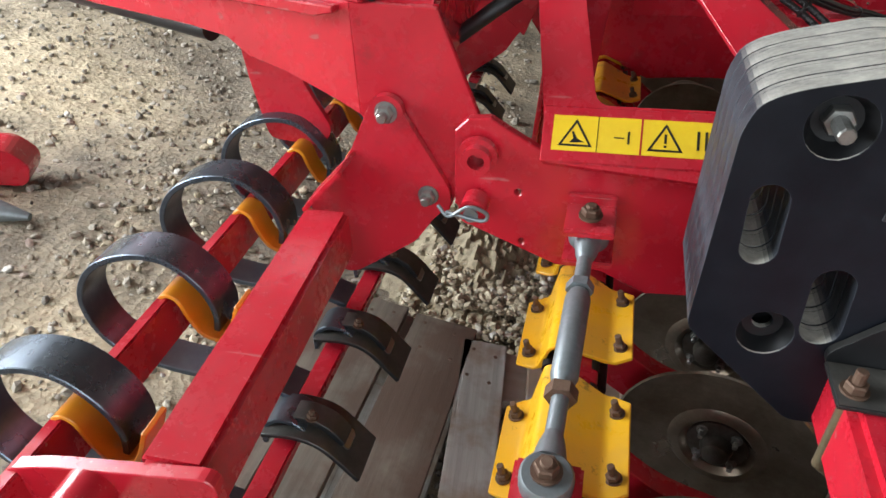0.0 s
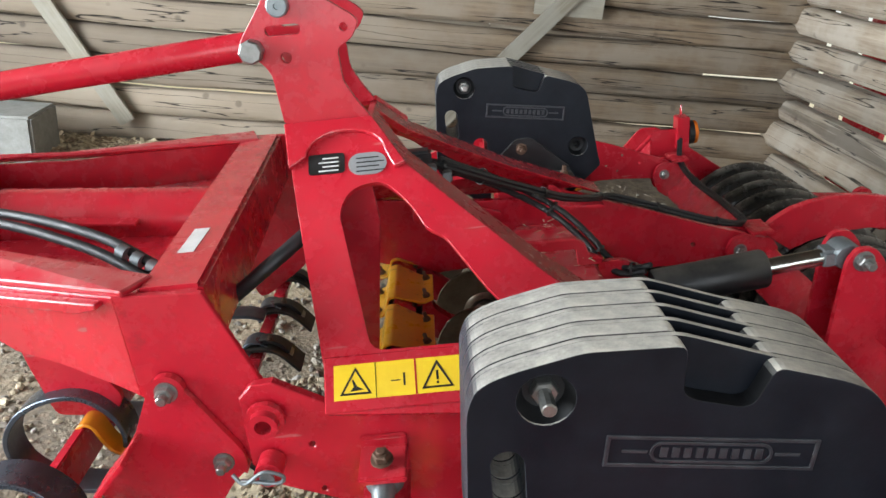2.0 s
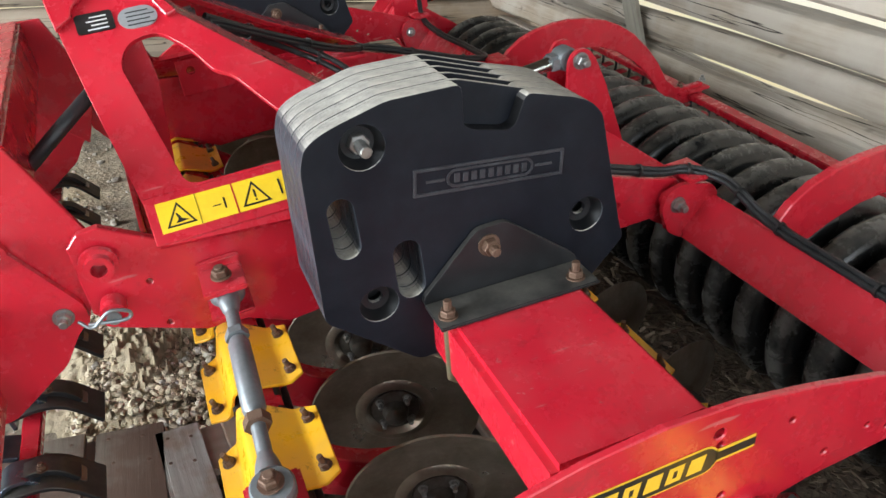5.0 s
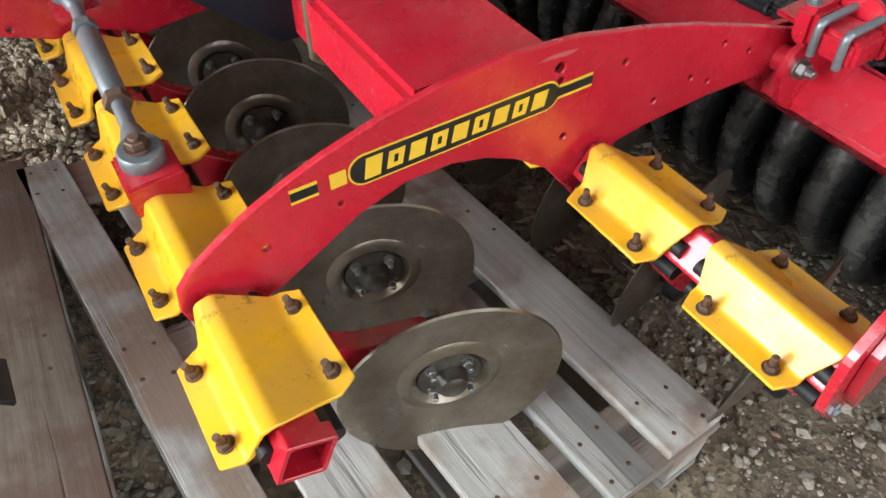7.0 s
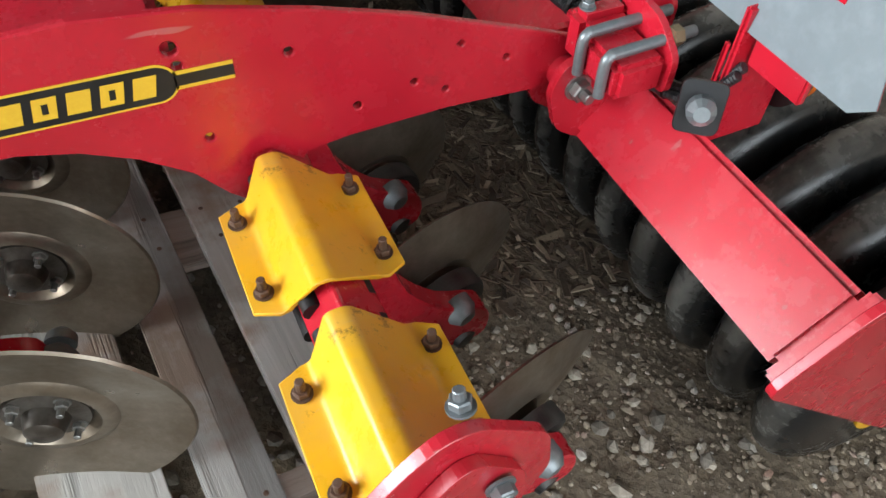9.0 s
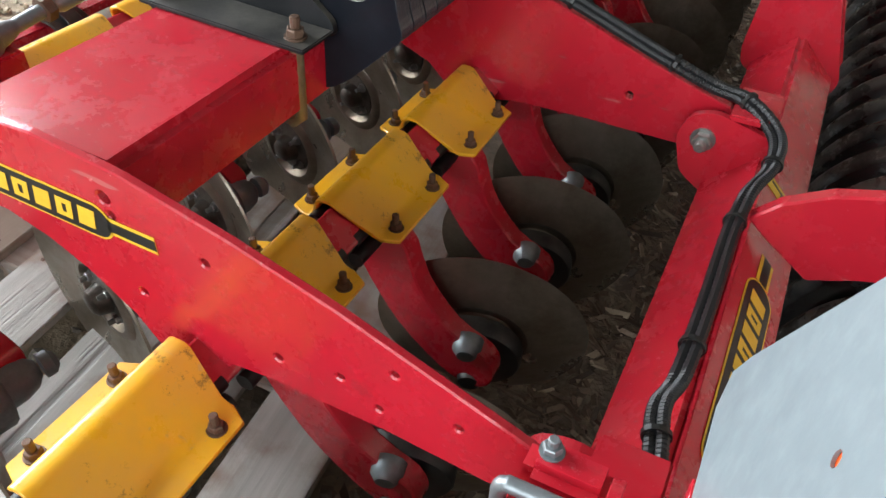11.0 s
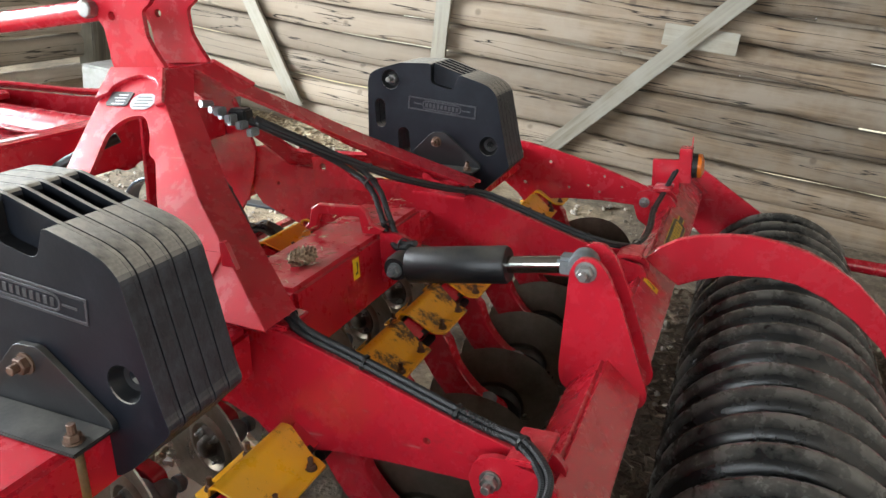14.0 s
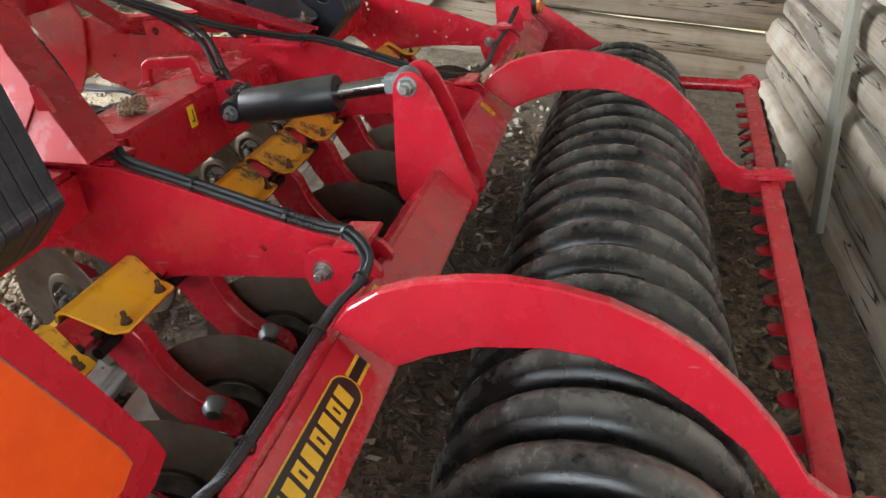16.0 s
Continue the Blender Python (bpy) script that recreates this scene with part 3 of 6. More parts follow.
def brace(name, p, q, w, d, label, normal):
    """A sawn board from p to q, its broad side facing along normal."""
    p, q, nrm = Vector(p), Vector(q), Vector(normal)
    z = (q - p).normalized()
    x = nrm.cross(z).normalized()
    m = Matrix((x, nrm, z)).transposed().to_4x4()
    m.translation = (p + q) / 2
    h = (q - p).length / 2
    ob = part(name, box(-w / 2, w / 2, -d / 2, d / 2, -h, h, 0.003), PLANK)
    ob.matrix_world = m
    return tagged(ob, label, "brace board", "brace boards on the log walls")


brace("brace_board", (-0.50, 4.70, 0.22), (0.95, 4.70, 1.86), 0.11, 0.03, "grey diagonal brace board nailed to the log wall", (0, -1, 0))
brace("brace_board", (-2.53, 4.70, 0.12), (-3.32, 4.70, 1.36), 0.11, 0.03, "grey slanting brace board nailed to the log wall", (0, -1, 0))
brace("brace_board", (-1.39, 4.70, 0.6), (-1.39, 4.70, 2.6), 0.11, 0.03, "upright grey board nailed to the log wall", (0, -1, 0))
brace("brace_board", (0.10, 4.725, 1.10), (0.55, 4.725, 1.10), 0.13, 0.02, "short grey board end behind the diagonal brace", (0, -1, 0))
brace("brace_board", (1.83, 2.63, 0.02), (1.83, 4.05, 2.3), 0.11, 0.03, "grey leaning board nailed to the pale log wall", (-1, 0, 0))


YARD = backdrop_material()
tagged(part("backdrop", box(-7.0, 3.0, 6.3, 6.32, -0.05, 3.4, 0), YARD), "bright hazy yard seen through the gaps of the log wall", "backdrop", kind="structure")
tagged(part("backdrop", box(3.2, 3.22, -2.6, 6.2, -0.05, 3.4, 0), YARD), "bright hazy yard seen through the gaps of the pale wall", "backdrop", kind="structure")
# added stand-in for an unknown red thing behind the corner gaps
red_board = part("outside_board", box(-0.02, 0.02, -0.22, 0.22, 0, 1.5, 0.004), RED)
red_board.matrix_world = pose(2.3, 4.42, 0)
tagged(red_board, "plain red board standing in for something red outside the log wall", "board")


# ---- pallets ----
NAIL = bpy.data.meshes.new("nail")
nail_b = lathe([(0, -0.002), (0.0045, -0.002), (0.0045, 0.0008), (0, 0.0012)], 8)
nail_b.to_mesh(NAIL)
nail_b.free()
NAIL.materials.append(RUST)


def pallet(m, label, boards, length, width, bearers, wood_mat):
    root = thing("pallet", m, label, "pallet", "pallets under the machine")
    for n, (x, w) in enumerate(boards):
        o = part("top_board", box(-w / 2, w / 2, 0, length, 0.122, 0.144, 0.002), wood_mat, root)
        o.location = (x, 0.006 * math.sin(n * 2.1), 0)
    for y in (0.0, length / 2 - 0.0725, length - 0.145):
        o = part("cross_board", box(bearers[0] - 0.006, width - 0.002, y, y + 0.145, 0.100, 0.122, 0.002), PALLET_X, root)
        for n, (x, w) in enumerate(boards):
            for sx in (-0.28, 0.22):
                for sy in (0.03, 0.11):
                    nail = new("nail", NAIL)
                    nail.parent = root
                    nail.location = (x + sx * w + 0.006 * math.sin(n * 5 + y * 9 + sy * 40), y + sy + 0.008 * math.sin(n * 3 + sx * 20), 0.144)
        for x in bearers:
            part("block", box(x, x + 0.1, y + 0.002, y + 0.143, 0.022, 0.100, 0.002), PALLET, root)
    for x in bearers:
        part("bottom_board", box(x, x + 0.1, 0, length, 0.0, 0.022, 0.002), PALLET, root)
    return root


pallet(pose(-0.806, -0.351, 0, 0, 0, 5.4), "sun-bleached grey pallet with rust stains under the front discs", ((0.141, 0.098), (0.307, 0.134), (0.523, 0.155), (0.693, 0.1), (0.865, 0.15)), 1.33, 0.94, (0.1, 0.47, 0.82), PALLET)
pallet(pose(-1.265, -0.16, 0, 0, 0, -2.0), "narrow brown weathered pallet under the levelling tines", ((0.06, 0.12), (0.19, 0.10), (0.335, 0.145)), 1.2, 0.41, (0.0, 0.155, 0.308), PALLET_BROWN)

# ---- the disc cultivator: stands nose-down on its discs ----
M = pose(0, 0, 0, 0, -10.2, 0)
YC = 1.38
machine = thing("disc_cultivator", M, "red mounted disc cultivator with yellow clamps, parked nose-down on pallets", "disc cultivator")


def flip(y):
    return 2 * YC - y


LIFT = 0.0  # how far the part of the machine now being built sits above its drawn height


def add(name, bm, mat, label="", parent=None, smooth=False):
    ob = part(name, bm, mat, parent or machine, label, smooth)
    if parent is None or parent is machine:
        ob.location.z = LIFT
    return ob


def share(src, m, name="", parent=None):
    """Another piece on the same mesh."""
    ob = new(name or src.name.split(".")[0], src.data)
    ob.parent = parent or machine
    ob.matrix_local = m
    return ob


def bolt_at(p, d, size, mat, parent=None, length=None, name="bolt"):
    return add(name, bolt(size, length or size * 2.0, None, axis_to(p, d)), mat, "", parent)


def across(y0, y1, n=1):
    return (y0, y1) if y0 < y1 else (y1, y0)


# end plates and long main plates
SIDE = [(-0.607, 0.60), (-0.60, 0.633), (-0.578, 0.657), (-0.53, 0.686), (-0.482, 0.711), (-0.43, 0.731), (-0.378, 0.748), (-0.29, 0.768), (-0.21, 0.779), (-0.1, 0.782), (0.0, 0.770), (0.02, 0.767), (0.146, 0.735), (0.268, 0.697), (0.447, 0.628), (0.545, 0.588), (0.548, 0.545),
        (0.45, 0.53), (0.316, 0.541), (0.172, 0.541), (0.115, 0.535), (0.085, 0.50), (0.07, 0.475), (0.03, 0.475), (0.005, 0.50), (-0.03, 0.55), (-0.085, 0.595), (-0.14, 0.625), (-0.20, 0.643), (-0.274, 0.647), (-0.346, 0.628), (-0.42, 0.589), (-0.475, 0.561), (-0.53, 0.545), (-0.58, 0.548), (-0.602, 0.575)]
SIDE_HOLES = [(-0.015, 0.728, 0.009), (-0.012, 0.706, 0.006), (0.11, 0.69, 0.006), (0.0, 0.60, 0.006), (0.186, 0.587, 0.006), (0.33, 0.64, 0.005), (0.40, 0.60, 0.005), (0.265, 0.60, 0.005), (-0.48, 0.64, 0.006), (-0.37, 0.66, 0.005), (-0.41, 0.70, 0.004), (0.31, 0.575, 0.005)]
MID = [(-0.775, 0.862), (-0.779, 0.722), (-0.748, 0.676), (-0.60, 0.611), (-0.52, 0.605), (-0.44, 0.566), (-0.3, 0.575), (-0.1, 0.574), (-0.03, 0.545), (0.02, 0.497), (0.07, 0.482), (0.11, 0.503), (0.16, 0.511), (0.3, 0.514), (0.45, 0.512), (0.54, 0.518),
       (0.545, 0.575), (0.525, 0.602), (0.45, 0.625), (0.354, 0.659), (0.21, 0.712), (0.075, 0.757), (-0.05, 0.776), (-0.40, 0.80), (-0.615, 0.825), (-0.685, 0.868), (-0.715, 0.887), (-0.752, 0.884)]
for y0 in (0.082, flip(0.094)):
    add("side_plate", plate([(x + 0.006, z + 0.005) for x, z in SIDE], y0, y0 + 0.012, [ring_points(x + 0.006, z + 0.005, r, 10) for x, z, r in SIDE_HOLES]), RED)
MID_HOLES = [(-0.668, 0.754, 0.006), (-0.661, 0.654, 0.006), (0.36, 0.58, 0.007)]
for y0 in (0.850, flip(0.870)):
    add("main_plate", plate(MID, y0, y0 + 0.02, [ring_points(x, z, r, 10) for x, z, r in MID_HOLES]), RED)
for s in (1, -1):
    add("outer_cross_beam", box(-0.128, 0.108, *across(*((0.0945, 0.8495) if s > 0 else (flip(0.8495), flip(0.0945)))), -0.02, 0.09, 0.012, None, Matrix.Translation((-0.118, 0, 0.678)) @ Matrix.Rotation(radians(3), 4, "Y")), RED, "red square cross beam")
    add("beam_joint", box(-0.20, -0.07, *across(*((0.8705, 1.0395) if s > 0 else (flip(1.0395), flip(0.8705)))), 0.62, 0.70, 0.008), RED)
add("cross_beam", box(-0.235, -0.035, 1.04, flip(1.04), 0.58, 0.760, 0.012), RED_DUST_SHEEN, "red square cross beam with dust and straw on top")

# A-shaped headstock: two leaning plates that meet in an upright bracket
LIFT = 0.024
SLOPE = math.atan2(0.263, 0.308)
CA, SA = math.cos(SLOPE), math.sin(SLOPE)


def lean(sign):
    """(u, v, w) -> x, along the slope, off the plate; sign -1 for the far plate."""
    y = 0.85 if sign > 0 else flip(0.85)
    return Matrix(((1, 0, 0, 0), (0, CA * sign, -SA * sign, y), (0, SA, CA, 0.813), (0, 0, 0, 1)))


def sl(z):
    return (z - 0.813) / SA


A_OUT = [(-0.628, sl(0.80)), (-0.634, sl(0.854)), (-0.672, sl(1.014)), (-0.692, sl(1.106)), (-0.708, sl(1.189)), (-0.53, sl(1.189)), (-0.466, sl(1.112)), (-0.23, sl(0.944)), (0.07, sl(0.765))]
A_WIN = rounded([(-0.55, sl(0.868)), (-0.603, sl(1.055)), (-0.575, sl(1.085)), (-0.515, sl(1.092)), (-0.465, sl(1.055)), (-0.436, sl(1.016)), (-0.405, sl(1.005)), (-0.335, sl(0.93)), (-0.26, sl(0.868))], 0.025)
TOP = [(-0.772, 1.34), (-0.768, 1.362), (-0.735, 1.405), (-0.703, 1.447), (-0.678, 1.462), (-0.643, 1.463), (-0.545, 1.395), (-0.532, 1.38), (-0.548, 1.35), (-0.58, 1.333), (-0.578, 1.27), (-0.556, 1.228), (-0.53, 1.19), (-0.708, 1.19), (-0.716, 1.296), (-0.735, 1.322)]
ARCH = [(-0.708, sl(1.188)), (-0.53, sl(1.188)), (-0.468, sl(1.112)), (-0.49, sl(1.107)), *[(-0.585 + 0.078 * math.cos(a), sl(1.133) + 0.055 * math.sin(a)) for a in [math.pi * k / 12 for k in range(0, 13)]], (-0.697, sl(1.118))]
for s in (1, -1):
    leg = add("headstock_leg", plate(A_OUT, -0.012, 0.0, [A_WIN], lean(s)), RED)
    # the rear edge is folded level and inwards into a broad flange
    fold = [(-0.53, sl(1.188)), (-0.466, sl(1.112)), (-0.23, sl(0.944)), (0.07, sl(0.765)), (0.05, sl(0.765)), (-0.242, sl(0.934)), (-0.48, sl(1.1)), (-0.546, sl(1.188))]
    inward = Matrix(((1, 0, 0, 0), (0, CA * s, s, 0.85 if s > 0 else flip(0.85)), (0, SA, 0, 0.813), (0, 0, 0, 1)))
    add("leg_flange", plate(fold, 0.001, 0.105 if s > 0 else 0.09, (), inward), RED, "", leg)
    add("headstock_doubler", plate(ARCH, 0.0005, 0.013, (), lean(s)), RED, "", leg)
    y0 = 1.29 if s > 0 else flip(1.305)
    add("top_bracket", plate(rounded(TOP, 0.012, 3), y0, y0 + 0.015, [slot_points(-0.68, 1.377, 0.07, 0.02), ring_points(-0.682, 1.324, 0.011, 12), ring_points(-0.562, 1.372, 0.008, 10)]), RED)
    # rear edge flange of the leg and welded foot gusset
    yg = 0.892 if s > 0 else flip(0.892)
    add("foot_gusset", plate(rounded([(-0.09, 0.776), (-0.09, 0.92 if s > 0 else 0.83), (-0.075, 0.92 if s > 0 else 0.83), (-0.05, 0.85 if s > 0 else 0.81), (-0.01, 0.80), (0.055, 0.782), (0.06, 0.772)], 0.006), *across(yg - 0.005 * s, yg + 0.007 * s)), RED).location.z = 0.0
    add("foot_flange", box(-0.09, 0.09, *across(yg - 0.035 * s, yg + 0.05 * s), -0.006, 0.006, 0.003, None, Matrix.Translation((-0.022, 0, 0.769)) @ Matrix.Rotation(radians(4), 4, "Y")), RED).location.z = 0.0
add("centre_brace", plate([(-0.56, 1.12), (-0.63, 1.12), (-0.70, 0.50), (-0.605, 0.50), (-0.545, 0.95)], 1.325, 1.34), RED)
add("brace_flange", plate([(-0.63, 1.12), (-0.642, 1.12), (-0.712, 0.50), (-0.70, 0.50)], 1.285, 1.34), RED)
add("top_pin", lathe([(0, 0), (0.022, 0), (0.024, 0.004), (0.024, 0.026), (0.02, 0.03), (0, 0.03)], 8, None, axis_to((-0.744, 1.29, 1.344), (0, -1, 0))), ZINC, "large zinc-plated hex bolt")
add("upper_pin", lathe([(0, 0), (0.021, 0), (0.021, 0.02), (0.018, 0.023), (0.006, 0.023), (0.006, 0.015), (0, 0.015)], 20, None, axis_to((-0.68, 1.29, 1.423), (0, -1, 0))), GALV, "grey steel pin")
add("top_link", sweep([(-0.744, YC, 1.344), (-1.2, YC, 1.318), (-2.6, YC, 1.23)], 0.03, 20), RED, "round red top link tube", smooth=True)
tag = add("type_plate", plate(slot_points(-0.543, sl(1.118), 0.076, 0.05), 0.0006, 0.003, (), lean(1), 0), SILVER, "silver type plate with unreadable print")
tag2 = add("type_plate", plate(rounded([(-0.66, sl(1.108)), (-0.66, sl(1.138)), (-0.588, sl(1.138)), (-0.588, sl(1.108))], 0.008), 0.0006, 0.003, (), lean(1), 0), INK, "black name plate with unreadable print")
for k in range(4):
    add("print_bar", box(-0.565, -0.51 - 0.01 * (k % 2), sl(1.117) - 0.017 + 0.01 * k, sl(1.117) - 0.0145 + 0.01 * k, 0.0034, 0.0038, 0, None, lean(1)), INK, "", tag)
    add("print_bar", box(-0.64 + 0.008 * (k % 2), -0.60, sl(1.107) + 0.006 + 0.0095 * k, sl(1.107) + 0.009 + 0.0095 * k, 0.0034, 0.0038, 0, None, lean(1)), STICKW, "", tag2)


def warning_sticker(m, n_parent):
    """Two yellow fields with black triangles and pictograms, 0.29 x 0.062 m."""
    st = add("warning_sticker", box(0, 0.29, 0, 0.062, 0.0006, 0.0012, 0, None, m), STICKY, "yellow warning sticker with black triangle pictograms", n_parent)
    for k, x0 in enumerate((0.01, 0.150)):
        tri = [(x0, 0.008), (x0 + 0.055, 0.008), (x0 + 0.0275, 0.056)]
        inn = [(x0 + 0.006, 0.0115), (x0 + 0.049, 0.0115), (x0 + 0.0275, 0.049)]
        add("warning_triangle", plate(tri, 0.0014, 0.0018, [inn], m, 0), INK, "", st)
        if k == 0:
            add("pictogram", plate([(x0 + 0.018, 0.014), (x0 + 0.042, 0.016), (x0 + 0.03, 0.022), (x0 + 0.024, 0.034), (x0 + 0.021, 0.034), (x0 + 0.024, 0.022)], 0.0014, 0.0018, (), m, 0), INK, "", st)
            add("pictogram", box(x0 + 0.088, x0 + 0.104, 0.026, 0.028, 0.0014, 0.0018, 0, None, m), INK, "", st)
            add("pictogram", box(x0 + 0.109, x0 + 0.1125, 0.017, 0.039, 0.0014, 0.0018, 0, None, m), INK, "", st)
        else:
            add("pictogram", box(x0 + 0.0255, x0 + 0.0295, 0.022, 0.038, 0.0014, 0.0018, 0, None, m), INK, "", st)
            add("pictogram", box(x0 + 0.0255, x0 + 0.0295, 0.015, 0.019, 0.0014, 0.0018, 0, None, m), INK, "", st)
            for j in range(3):
                add("pictogram", box(x0 + 0.075 + 0.012 * j, x0 + 0.079 + 0.012 * j, 0.014, 0.046, 0.0014, 0.0018, 0, None, m), INK, "", st)
    add("field_line", box(0.0715, 0.0725, 0, 0.062, 0.0014, 0.0018, 0, None, m), INK, "", st)
    add("field_line", box(0.139, 0.142, 0, 0.062, 0.0014, 0.0018, 0, None, m), RED, "", st)
    return st


add("sticker_strip", plate([(-0.632, sl(0.80)), (-0.634, sl(0.864)), (-0.1, sl(0.864)), (-0.1, sl(0.80))], -0.004, 0.004, (), lean(1)), RED)
warning_sticker(lean(1) @ Matrix.Translation((-0.616, sl(0.853) - 0.062, 0.004)), machine)

# hitch frame in front: cheeks that are bent inwards into two converging beams
BEND = radians(18.7)
CHEEK = [(-0.802, 1.03), (-0.736, 0.85), (-0.765, 0.74), (-0.80, 0.66), (-0.86, 0.72), (-0.945, 0.845), (-0.945, 1.037)]
BEAM = [(0.0, 0.845), (-0.046, 0.862), (-0.156, 0.895), (-0.248, 0.912), (-0.298, 0.941), (-0.393, 0.950), (-0.66, 0.958), (-1.25, 0.998), (-1.25, 1.150), (-0.66, 1.077), (-0.445, 1.050), (0.0, 1.037)]
for s in (1, -1):
    y = 0.8715 if s > 0 else flip(0.8715)
    add("hitch_cheek", plate(CHEEK, *across(y, y + 0.014 * s)), RED)
    m = Matrix.Translation((-0.9445, y, 0)) @ Matrix.Rotation(-BEND * s, 4, "Z")
    hb = add("hitch_beam", plate(BEAM, *across(0, 0.014 * s), (), m @ XZ), RED)
    flange = bmesh.new()
    ring = [[flange.verts.new(m @ Vector((u, w * s, z + d))) for w, z, d in ((0.0, zo, 0), (0.078, zi, 0), (0.078, zi, 0.012), (0.0, zo, 0.012))] for u, zo, zi in ((-1.25, 1.152, 1.178), (-0.66, 1.079, 1.108), (-0.445, 1.052, 1.078), (0.02, 1.036, 1.03))]
    for a, b in zip(ring, ring[1:]):
        for k in range(4):
            flange.faces.new((a[k - 1], a[k], b[k], b[k - 1]))
    flange.faces.new(ring[0])
    flange.faces.new(ring[-1][::-1])
    bmesh.ops.recalc_face_normals(flange, faces=flange.faces)
    soften(flange, 0.003, 1, 35)
    # no dust on this flange: the pale film paints the light on its top
    add("beam_top_flange", flange, RED_DUST_SHEEN, "", hb)
    add("stiffener", plate([(-0.445, 1.020), (-0.06, 1.013), (-0.02, 1.022), (-0.02, 1.032), (-0.445, 1.038)], *across(-0.02 * s, -0.0005 * s), (), m @ XZ), RED, "", hb)
add("hitch_floor_plate", plate([(-0.92, 0.892), (-0.92, flip(0.892)), (-1.95, flip(1.235)), (-1.95, 1.235)], -0.006, 0.006, (), Matrix.Translation((0, 0, 0.857)) @ Matrix(((1, 0, 0, 0), (0, 1, 0, 0), (-0.07, 0, 1, 0), (0, 0, 0, 1)))), RED)
add("middle_link", plate(rounded([(-1.285, 0.935), (-1.272, 0.80), (-1.25, 0.672), (-1.13, 0.66), (-1.10, 0.70), (-1.15, 0.80), (-1.19, 0.93)], 0.02), 1.10, 1.115), RED)
add("hitch_cross_member", box(-0.913, -0.802, 0.8865, flip(0.8865), 0.90, 1.038, 0.008, None, Matrix(((1, -0.045, 0, 0.038), (0, 1, 0, 0), (0, 0, 1, 0), (0, 0, 0, 1)))), RED)
add("draw_tube", sweep([(-0.907, YC + 0.09, 0.94), (-2.5, YC + 0.09, 1.085)], 0.075, 24), RED, "round red drawbar tube", smooth=True)
lug_shape = rounded([(-1.53, -0.085), (-1.53, 0.085), (-1.62, 0.10), (-2.2, 0.10), (-2.2, -0.10), (-1.62, -0.10)], 0.05)
add("draw_tube_lug", plate(lug_shape, 1.052, 1.072, (), Matrix.Translation((0, YC + 0.09, 0)) @ Matrix.Rotation(radians(3.5), 4, "Y") @ Matrix.Translation((0, 0, -0.075))), RED)
add("draw_tube_rib", plate([(-1.10, 0.976), (-1.36, 1.004), (-1.36, 1.013), (-1.10, 0.985)], YC - 0.012, YC + 0.035), RED)
add("serial_sticker", box(-0.887, -0.857, 1.03, 1.145, 1.0386, 1.0394, 0), STICKW, "white paper sticker with unreadable print")
add("drawbar_hose", sweep(spline([(-0.9, 1.12, 0.93), (-0.96, 1.10, 0.99), (-1.1, 1.17, 1.04), (-1.35, 1.27, 1.075), (-1.7, 1.33, 1.10), (-2.4, 1.35, 1.1)]), 0.0105, 10), HOSE, smooth=True)
add("drawbar_hose", sweep(spline([(-0.9, 1.09, 0.93), (-0.97, 1.075, 0.975), (-1.1, 1.135, 1.025), (-1.35, 1.235, 1.07), (-1.7, 1.30, 1.095), (-2.4, 1.32, 1.1)]), 0.0105, 10), HOSE, smooth=True)
for k in range(3):
    add("hose_ferrule", sweep([(-0.955 - 0.03 * k, 1.09 + 0.012 * k, 0.985 + 0.014 * k), (-0.972 - 0.03 * k, 1.097 + 0.012 * k, 0.992 + 0.014 * k)], 0.0145, 12), GALV, "dusty grey hose ferrule", smooth=True)
add("lower_cylinder", sweep([(-1.30, 1.045, 0.929), (-1.95, 1.265, 0.972)], 0.024, 16), BLACKSTEEL, "black cylinder under the hitch beam", smooth=True)
add("inner_hose", sweep(spline([(-0.63, 1.19, 1.03), (-0.69, 1.13, 1.0), (-0.75, 1.09, 0.966), (-0.83, 1.09, 0.908)]), 0.0145, 10), HOSE, smooth=True)

